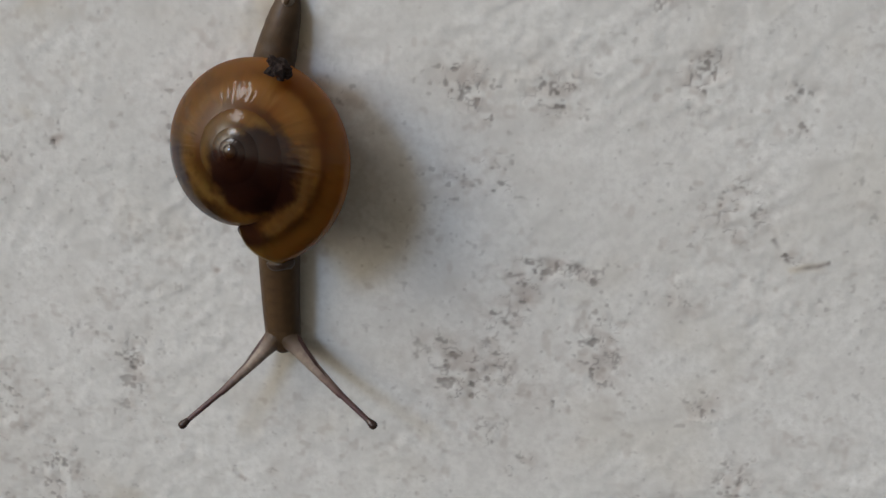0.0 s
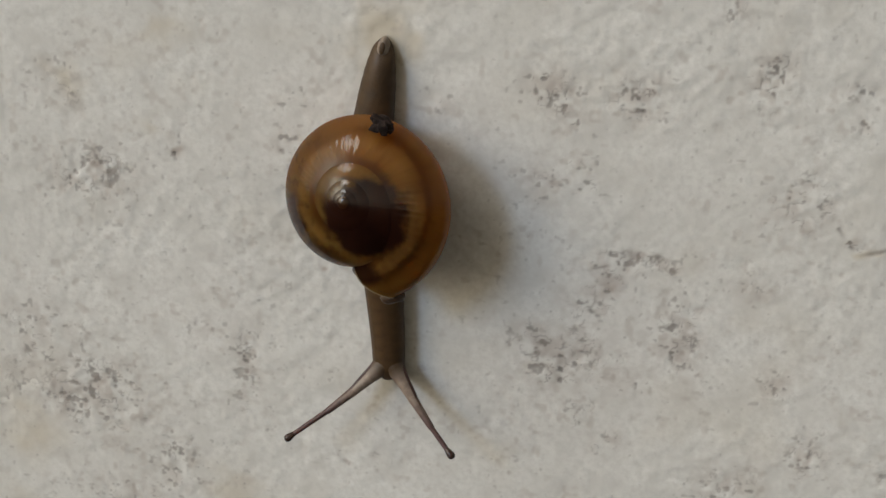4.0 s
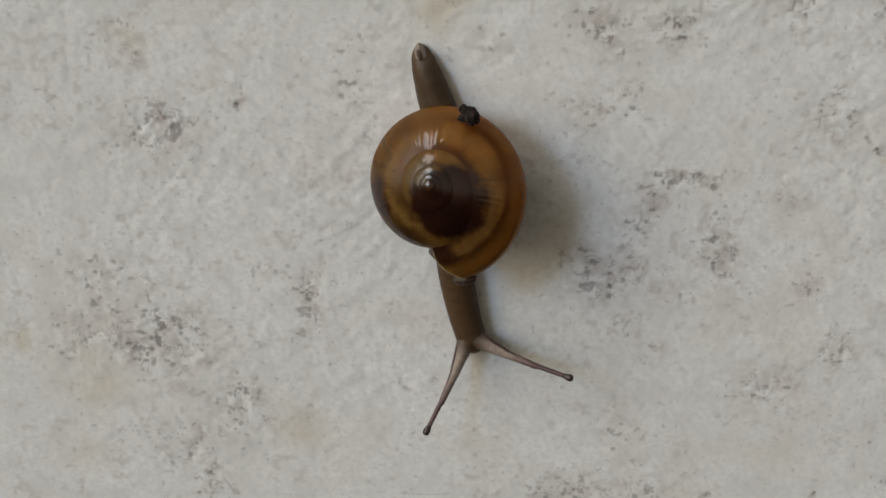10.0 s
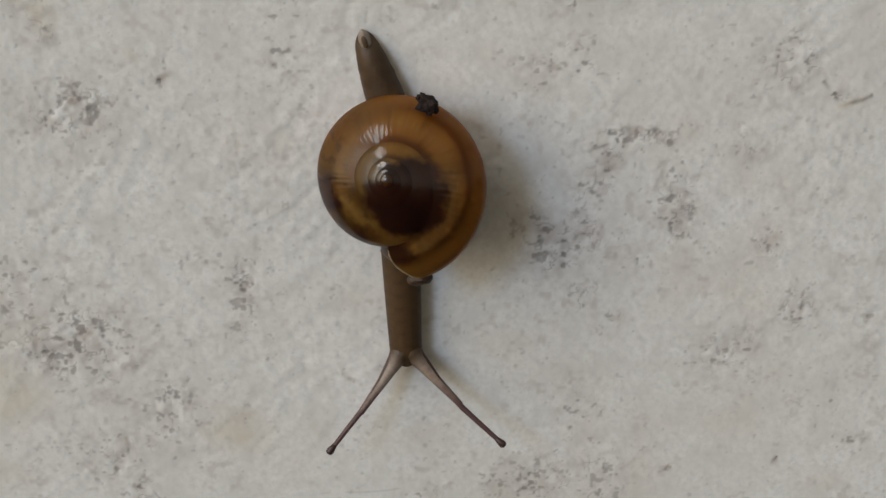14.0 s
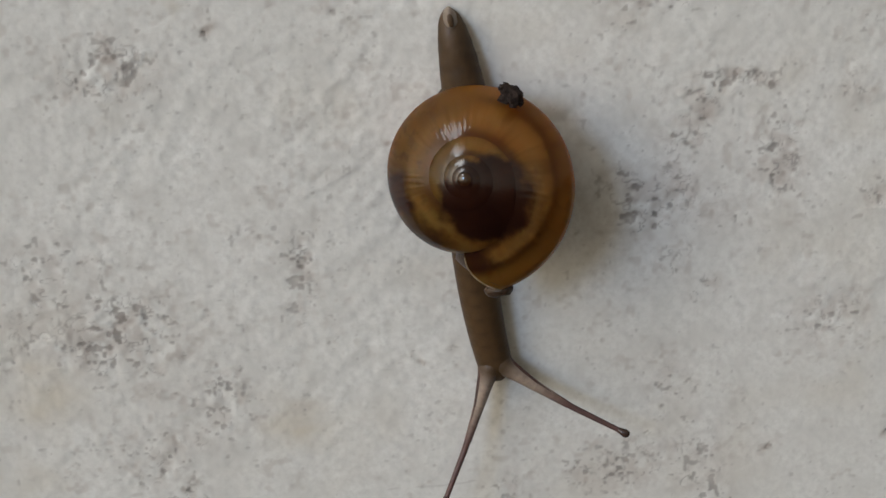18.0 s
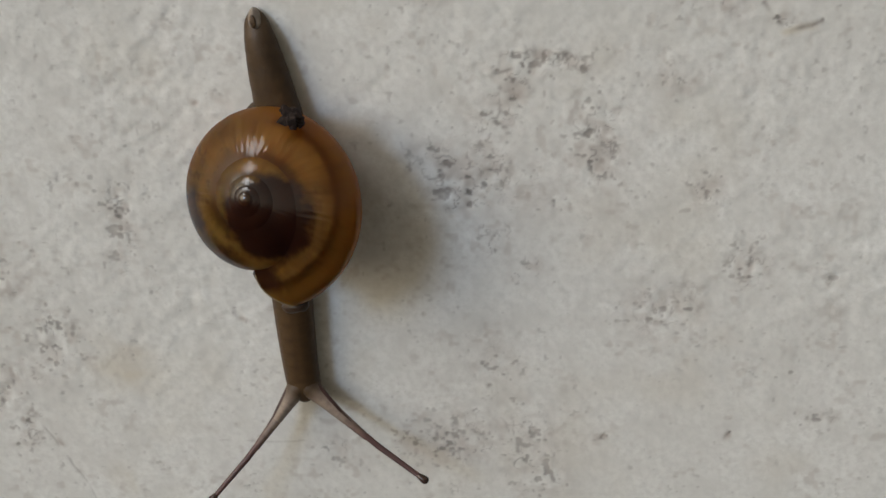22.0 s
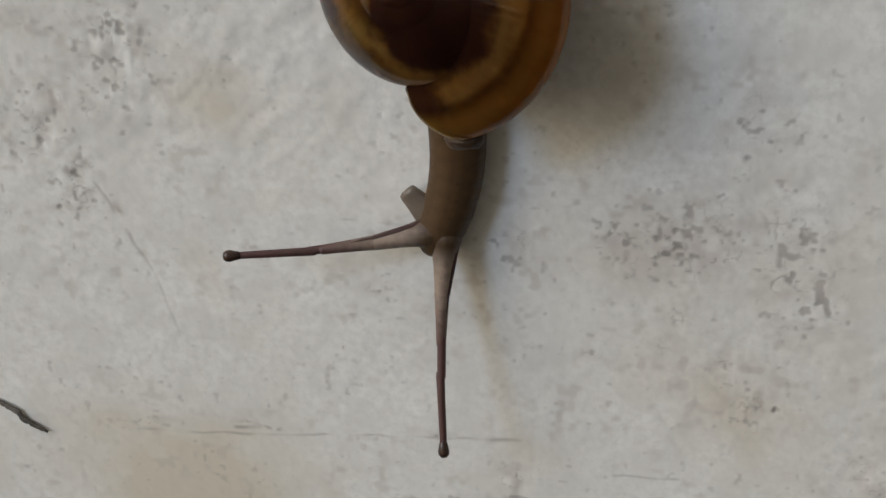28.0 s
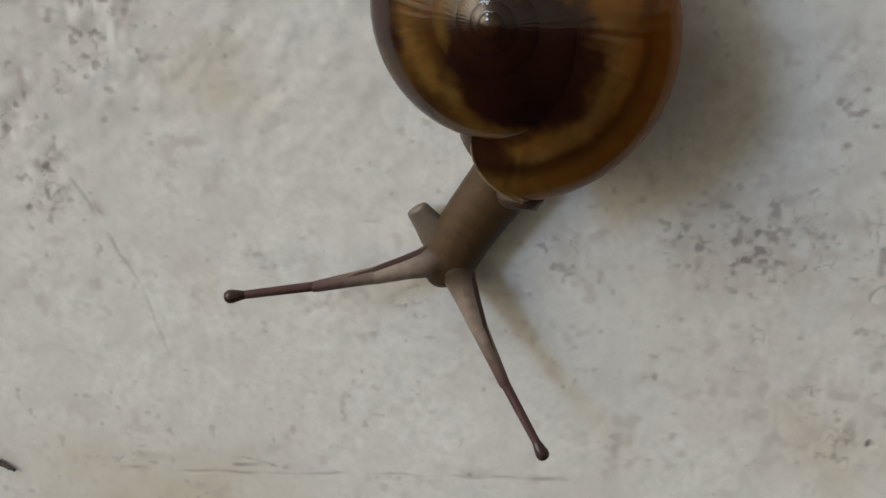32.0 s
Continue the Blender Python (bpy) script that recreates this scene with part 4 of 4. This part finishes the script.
# ---- what moves: positions in mm on the wall, turns in degrees ----
# seconds, the snail's place, then the shell: height, three turns, shift on the body
SHELL_ROWS = [
    (0, -17.14, 51.80, 10.81, -17.32, -11.27, 4.73, -0.15, 0.09),
    (0.5, -17.34, 51.23, 10.83, -16.89, -11.50, 5.84, -0.12, 0.01),
    (1, -17.47, 50.85, 10.83, -16.28, -11.37, 6.86, -0.10, -0.08),
    (1.5, -17.44, 50.35, 10.83, -15.54, -11.31, 7.37, -0.07, -0.17),
    (2, -17.52, 49.82, 10.82, -14.39, -11.04, 7.64, -0.05, -0.25),
    (2.5, -17.58, 49.18, 10.83, -14.07, -10.65, 8.08, -0.03, -0.29),
    (3, -17.57, 48.66, 10.83, -14.48, -10.33, 8.48, -0.01, -0.34),
    (3.5, -17.53, 48.12, 10.84, -15.06, -10.19, 8.19, 0.01, -0.38),
    (5.5, -16.68, 45.95, 10.85, -15.20, -13.03, 4.06, 0.08, -0.56),
    (6, -16.75, 45.33, 10.86, -15.51, -13.29, 4.24, 0.10, -0.60),
    (6.5, -16.63, 45.09, 10.87, -17.05, -14.04, 4.21, 0.10, -0.55),
    (7, -16.56, 44.72, 10.86, -17.44, -14.54, 3.78, 0.10, -0.50),
    (7.5, -16.47, 44.25, 10.86, -18.09, -14.77, 3.69, 0.10, -0.45),
    (8, -16.39, 43.85, 10.86, -18.88, -14.77, 3.91, 0.10, -0.40),
    (8.5, -16.27, 43.49, 10.86, -19.31, -14.66, 3.78, 0.10, -0.35),
    (9, -16.17, 43.12, 10.86, -19.66, -14.56, 3.75, 0.10, -0.30),
    (9.5, -16.02, 42.83, 10.86, -19.84, -14.69, 3.42, 0.08, -0.32),
    (10, -15.89, 42.43, 10.85, -19.72, -15.11, 3.44, 0.07, -0.33),
    (10.5, -15.81, 42.17, 10.85, -20.20, -15.63, 3.37, 0.05, -0.35),
    (11, -15.78, 41.78, 10.85, -20.50, -15.84, 2.98, 0.03, -0.37),
    (11.5, -15.68, 41.53, 10.86, -20.93, -15.90, 2.97, 0.02, -0.38),
    (12, -15.58, 41.25, 10.86, -20.90, -16.03, 2.30, 0.00, -0.40),
    (12.5, -15.50, 40.87, 10.86, -20.43, -15.51, 1.81, 0.04, -0.39),
    (13, -15.42, 40.45, 10.85, -19.67, -15.37, 1.39, 0.07, -0.38),
    (13.5, -15.48, 40.05, 10.85, -18.97, -15.64, 1.19, 0.11, -0.36),
    (15.5, -15.94, 38.71, 10.74, -18.90, -18.80, 1.14, 0.26, -0.31),
    (16, -15.91, 38.14, 10.72, -18.37, -19.07, 0.49, 0.30, -0.30),
    (16.5, -16.17, 37.55, 10.70, -18.14, -19.12, 0.51, 0.30, -0.36),
    (17, -16.17, 36.89, 10.70, -18.64, -19.32, 0.49, 0.30, -0.43),
    (17.5, -16.22, 36.34, 10.69, -18.90, -19.45, 0.00, 0.30, -0.49),
    (18, -16.06, 35.75, 10.70, -19.97, -20.18, 0.10, 0.30, -0.55),
    (18.5, -15.88, 35.18, 10.70, -20.82, -20.04, 0.24, 0.29, -0.59),
    (19, -15.75, 34.40, 10.71, -21.33, -19.50, 0.39, 0.29, -0.62),
    (19.5, -15.67, 33.79, 10.71, -21.64, -18.91, 0.55, 0.29, -0.66),
    (20, -15.52, 33.15, 10.72, -22.15, -18.62, 0.61, 0.28, -0.70),
    (20.5, -15.37, 32.47, 10.72, -21.34, -17.36, 0.30, 0.31, -0.69),
    (21, -15.32, 31.80, 10.74, -21.14, -16.55, 0.76, 0.33, -0.68),
    (21.5, -15.42, 31.16, 10.74, -21.09, -15.95, 1.22, 0.35, -0.66),
    (22, -15.62, 30.50, 10.76, -21.56, -15.12, 2.12, 0.38, -0.65),
    (22.5, -15.67, 29.87, 10.77, -20.59, -15.08, 2.89, 0.33, -0.70),
    (23, -15.91, 29.28, 10.77, -19.17, -14.93, 3.37, 0.28, -0.75),
    (23.5, -15.91, 28.51, 10.78, -17.23, -15.26, 3.96, 0.24, -0.82),
    (24, -16.03, 28.04, 10.79, -15.05, -15.22, 4.19, 0.20, -0.90),
    (24.5, -16.29, 27.35, 10.81, -15.09, -15.26, 4.46, 0.21, -0.89),
    (25, -16.46, 26.86, 10.79, -14.91, -15.24, 3.55, 0.22, -0.87),
    (25.5, -16.40, 26.01, 10.80, -14.88, -16.02, 2.90, 0.21, -0.83),
    (26, -16.26, 25.37, 10.80, -15.39, -16.76, 2.47, 0.20, -0.80),
    (26.5, -16.02, 24.46, 10.80, -15.89, -16.66, 2.34, 0.20, -0.80),
    (28.5, -16.31, 16.80, 10.81, -13.04, -16.66, -1.35, 0.50, 0.45),
    (29, -15.64, 15.99, 10.78, -12.44, -15.25, -2.86, 0.50, 0.45),
    (29.5, -15.12, 15.28, 10.78, -12.06, -14.20, -3.81, 0.50, 0.45),
    (30, -14.86, 15.00, 10.79, -12.91, -13.73, -4.77, 0.50, 0.45),
    (30.5, -14.31, 14.54, 10.78, -12.47, -12.68, -6.31, 0.49, 0.44),
    (31, -13.87, 13.95, 10.77, -11.93, -11.80, -7.66, 0.47, 0.43),
    (31.5, -13.95, 13.51, 10.77, -11.26, -11.46, -8.08, 0.46, 0.41),
    (32, -13.77, 13.17, 10.74, -10.48, -10.54, -10.13, 0.45, 0.40),
]
TIP_HIGH = 6.0
FEELER_ROWS = [
    (0, 2.79, -23.48, -6.17, -31.48, 12.76, -28.88),
    (0.5, 3.82, -23.52, -4.05, -32.80, 15.26, -27.36),
    (1, 4.83, -23.61, -2.49, -33.87, 16.93, -26.92),
    (1.5, 5.36, -23.55, -2.64, -34.26, 17.35, -27.02),
    (2, 4.88, -23.61, -3.69, -33.52, 16.44, -27.97),
    (2.5, 3.84, -23.43, -6.32, -31.14, 13.02, -31.25),
    (3, 3.38, -23.40, -6.91, -29.68, 10.25, -32.11),
    (3.5, 3.37, -23.48, -6.82, -29.90, 10.49, -30.52),
    (5.5, 2.28, -24.59, -7.51, -32.89, 12.31, -33.33),
    (6, 1.87, -24.72, -8.14, -32.12, 11.02, -33.87),
    (6.5, 2.25, -24.68, -5.04, -30.16, 10.41, -31.53),
    (7, 2.47, -24.40, -3.38, -29.53, 9.36, -29.51),
    (7.5, 2.92, -24.35, -3.27, -30.35, 11.46, -27.84),
    (8, 3.49, -24.33, -2.43, -31.63, 13.22, -26.83),
    (8.5, 3.96, -24.32, -1.64, -32.57, 14.48, -26.19),
    (9, 4.03, -24.40, -1.08, -32.88, 14.58, -26.33),
    (9.5, 4.31, -24.60, -0.53, -33.12, 14.91, -26.58),
    (10, 4.81, -24.45, -0.38, -33.64, 15.89, -25.94),
    (10.5, 4.70, -24.71, -0.76, -34.42, 15.88, -26.68),
    (11, 3.98, -24.97, -2.77, -33.86, 14.46, -29.53),
    (11.5, 3.03, -25.18, -4.10, -32.44, 13.08, -32.35),
    (12, 2.18, -25.42, -6.16, -32.16, 11.68, -33.88),
    (12.5, 1.94, -25.64, -7.11, -32.48, 10.80, -34.85),
    (13, 1.90, -25.72, -7.37, -32.42, 10.96, -35.11),
    (13.5, 2.18, -25.62, -6.95, -33.18, 11.70, -34.96),
    (15.5, 3.87, -25.32, -3.35, -35.65, 15.49, -32.24),
    (16, 3.86, -25.25, -3.50, -35.23, 15.76, -32.37),
    (16.5, 4.42, -25.31, -3.14, -35.65, 16.30, -32.23),
    (17, 4.43, -25.43, -3.75, -35.65, 16.07, -32.64),
    (17.5, 4.62, -25.66, -2.46, -37.39, 16.42, -32.43),
    (18, 4.51, -25.71, -1.65, -37.92, 16.64, -31.51),
    (18.5, 4.22, -25.91, -1.66, -38.12, 16.93, -31.49),
    (19, 4.26, -25.80, -1.91, -36.73, 17.36, -30.10),
    (19.5, 4.55, -25.88, -1.95, -37.95, 17.00, -29.23),
    (20, 4.28, -26.25, -0.68, -37.07, 18.00, -27.99),
    (20.5, 4.28, -26.35, 1.02, -34.61, 18.23, -28.59),
    (21, 4.13, -26.65, -1.85, -38.25, 17.82, -29.96),
    (21.5, 3.77, -27.00, -4.30, -38.43, 17.01, -32.14),
    (22, 2.68, -27.32, -7.12, -37.78, 15.03, -34.87),
    (22.5, 2.20, -27.54, -8.12, -36.72, 13.53, -36.79),
    (23, 3.16, -27.08, -9.44, -36.47, 12.34, -38.17),
    (23.5, 3.16, -27.17, -9.82, -36.65, 11.84, -39.43),
    (24, 3.22, -27.28, -10.73, -36.30, 10.96, -37.49),
    (24.5, 3.25, -27.06, -10.65, -35.97, 10.62, -39.36),
    (25, 3.25, -26.96, -9.68, -36.24, 11.38, -38.08),
    (25.5, 2.94, -26.95, -10.46, -36.24, 11.16, -38.17),
    (26, 2.54, -26.74, -11.69, -34.90, 9.21, -38.21),
    (26.5, 2.05, -26.38, -12.59, -32.64, 6.04, -38.51),
    (28.5, -0.06, -21.74, -13.34, -20.26, 1.38, -37.36),
    (29, -1.02, -21.19, -13.83, -18.91, 0.28, -36.70),
    (29.5, -2.01, -20.61, -14.33, -17.13, -2.01, -35.36),
    (30, -2.75, -20.44, -14.02, -15.44, -3.03, -34.47),
    (30.5, -3.45, -20.20, -14.75, -15.85, -2.62, -32.64),
    (31, -3.64, -20.21, -15.90, -17.17, -1.91, -31.49),
    (31.5, -3.57, -19.54, -15.59, -17.99, 1.05, -29.61),
    (32, -3.62, -19.38, -15.85, -19.75, 3.24, -29.16),
]
TAIL_ROWS = [
    (0, 3.06, 12.20),
    (0.5, 2.91, 12.15),
    (1, 3.49, 13.25),
    (1.5, 3.19, 13.25),
    (2, 2.77, 12.75),
    (2.5, 2.77, 13.02),
    (3, 2.71, 13.08),
    (3.5, 2.62, 13.20),
    (5.5, 0.98, 13.19),
    (6, 0.90, 13.36),
    (6.5, 0.63, 13.30),
    (7, 0.56, 13.23),
    (7.5, 0.33, 13.28),
    (8, 0.23, 13.48),
    (8.5, -0.05, 13.31),
    (9, -0.78, 12.76),
    (9.5, -1.25, 12.17),
    (10, -1.54, 11.46),
    (10.5, -1.64, 11.15),
    (11, -1.64, 10.98),
    (11.5, -1.69, 11.00),
    (12, -1.81, 10.94),
    (12.5, -1.83, 10.96),
    (13, -1.73, 11.30),
    (13.5, -1.60, 11.31),
    (15.5, -0.67, 11.89),
    (16, -0.44, 11.85),
    (16.5, -0.20, 11.82),
    (17, 0.04, 11.78),
    (17.5, 0.28, 11.74),
    (18, 0.52, 11.70),
    (18.5, 0.79, 11.11),
    (19, 0.76, 11.51),
    (19.5, 0.82, 11.89),
    (20, 0.67, 12.20),
    (20.5, 0.61, 12.71),
    (21, 0.57, 13.00),
    (21.5, 0.68, 13.21),
    (22, 0.78, 13.52),
    (22.5, 0.83, 13.94),
    (23, 0.87, 14.35),
    (23.5, 0.92, 14.75),
    (24, 0.97, 15.16),
    (24.5, 0.97, 15.15),
    (25, 0.97, 15.15),
    (25.5, 0.97, 15.14),
    (26, 0.97, 15.13),
    (26.5, 0.85, 15.13),
    (28.5, 0.45, 15.10),
    (29, 0.30, 15.10),
    (29.5, 0.15, 15.09),
    (30, 0.10, 15.09),
    (30.5, 0.05, 15.08),
    (31, 0.00, 15.07),
    (31.5, 0.23, 15.07),
    (32, 0.45, 15.06),
]


def along(points, s):
    """Place and heading on the cubic through four control points."""
    a, b, c, d = (Vector(p) for p in points)
    k = 1 - s
    p = a * k ** 3 + b * (3 * k * k * s) + c * (3 * k * s * s) + d * s ** 3
    q = (b - a) * (k * k) + (c - b) * (2 * k * s) + (d - c) * (s * s)
    return p, math.degrees(math.atan2(q.y, q.x))


def aimed(p, q):
    """The pose of a feeler at p whose x points at q."""
    d = q - p
    return pose(p.x * MM, p.y * MM, p.z * MM, 0, -math.degrees(math.asin(d.z / d.length)), math.degrees(math.atan2(d.y, d.x)))


def motions():
    ground = [(t, pose(x * MM, 0, y * MM, 90, 0, 0)) for t, x, y, *_ in SHELL_ROWS]
    walk(snail, ground)
    walk(shell, [(t, pose(dx * MM, dy * MM, h * MM, rx, ry, rz)) for t, x, y, h, rx, ry, rz, dx, dy in SHELL_ROWS])
    moves = {ob: [] for ob in (*neck, tail, head, foot, *tentacles[0], *tentacles[1])}
    for row, feel, end in zip(SHELL_ROWS, FEELER_ROWS, TAIL_ROWS):
        t = row[0]
        fork = Vector((feel[1], feel[2]))
        tips = (Vector((feel[3], feel[4], TIP_HIGH)), Vector((feel[5], feel[6], TIP_HIGH)))
        start = Vector((1.9, -4.0))
        spread = sum(((tip.xy - fork).normalized() for tip in tips), Vector((0, 0))).normalized()
        facing = (0.55 * spread + 0.45 * (fork - start).normalized()).normalized()
        curve = (start, start + Vector((0.4 + 0.13 * max(0.0, start.x - fork.x - 2), -0.46 * (fork - start).length)), fork - facing * 6.5, fork - facing * 0.3)
        for k, ob in enumerate(neck):
            p, turn = along(curve, 0.02 + 0.86 * k / (NECK_PIECES - 1))
            moves[ob].append((t, pose(p.x * MM, p.y * MM, 0.012 * k * MM, 0, 0, turn)))
        p, turn = along(curve, 0.94)
        moves[head].append((t, pose(p.x * MM, p.y * MM, 0.16 * MM, 0, 0, turn)))
        aside = Vector((-facing.y, facing.x))
        for tip, pieces, side in zip(tips, tentacles, (-1, 1)):
            root = fork - facing * 0.5 + aside * (0.72 * side)
            root = Vector((root.x, root.y, 1.6))
            long = (tip - root).length
            straight = root.lerp(tip, 0.5)
            out = root + Vector((facing.x, facing.y, 0.25)) * (0.5 * long)
            bend = straight.lerp(out, 0.13)

            def at(mm):
                s = mm / long
                return root * (1 - s) ** 2 + bend * (2 * s * (1 - s)) + tip * s ** 2 if s > 0 else root + (bend - root).normalized() * mm

            for ob, start_mm, end_mm in zip(pieces, (0, 3.8, long - 11.3, long - 5.7), (3.8, 7.6, long - 5.7, long)):
                moves[ob].append((t, aimed(at(start_mm), at(end_mm))))
        last = Vector((end[1], end[2]))
        begin = Vector((1.1 + 0.16 * min(max(t - 13, 0), 11), 3.0))
        turn = math.degrees(math.atan2(last.y - begin.y, last.x - begin.x))
        moves[tail].append((t, pose(last.x * MM, last.y * MM, 0.01 * MM, 0, 0, turn)))
        moves[foot].append((t, pose(1.2 * MM, -0.6 * MM, 0, 0, 0, -90)))
    for ob, rows in moves.items():
        walk(ob, rows)
    # The lower feelers: drawn in under the head, one of them put out towards the end.
    for lobe, side, out in zip(lobes, (-1, 1), (1.0, 0.0)):
        rows = []
        for t, k in ((0, 0.0), (26, 0.0), (28.3, 1.0), (30, 0.85), (32, 1.0)):
            k *= out
            rows.append((t, pose((-0.3 - 0.3 * k) * MM, side * (0.2 + 1.25 * k) * MM, (0.85 + 0.25 * k) * MM, 0, 0, side * (25 + 92 * k))))
        walk(lobe, rows)


motions()
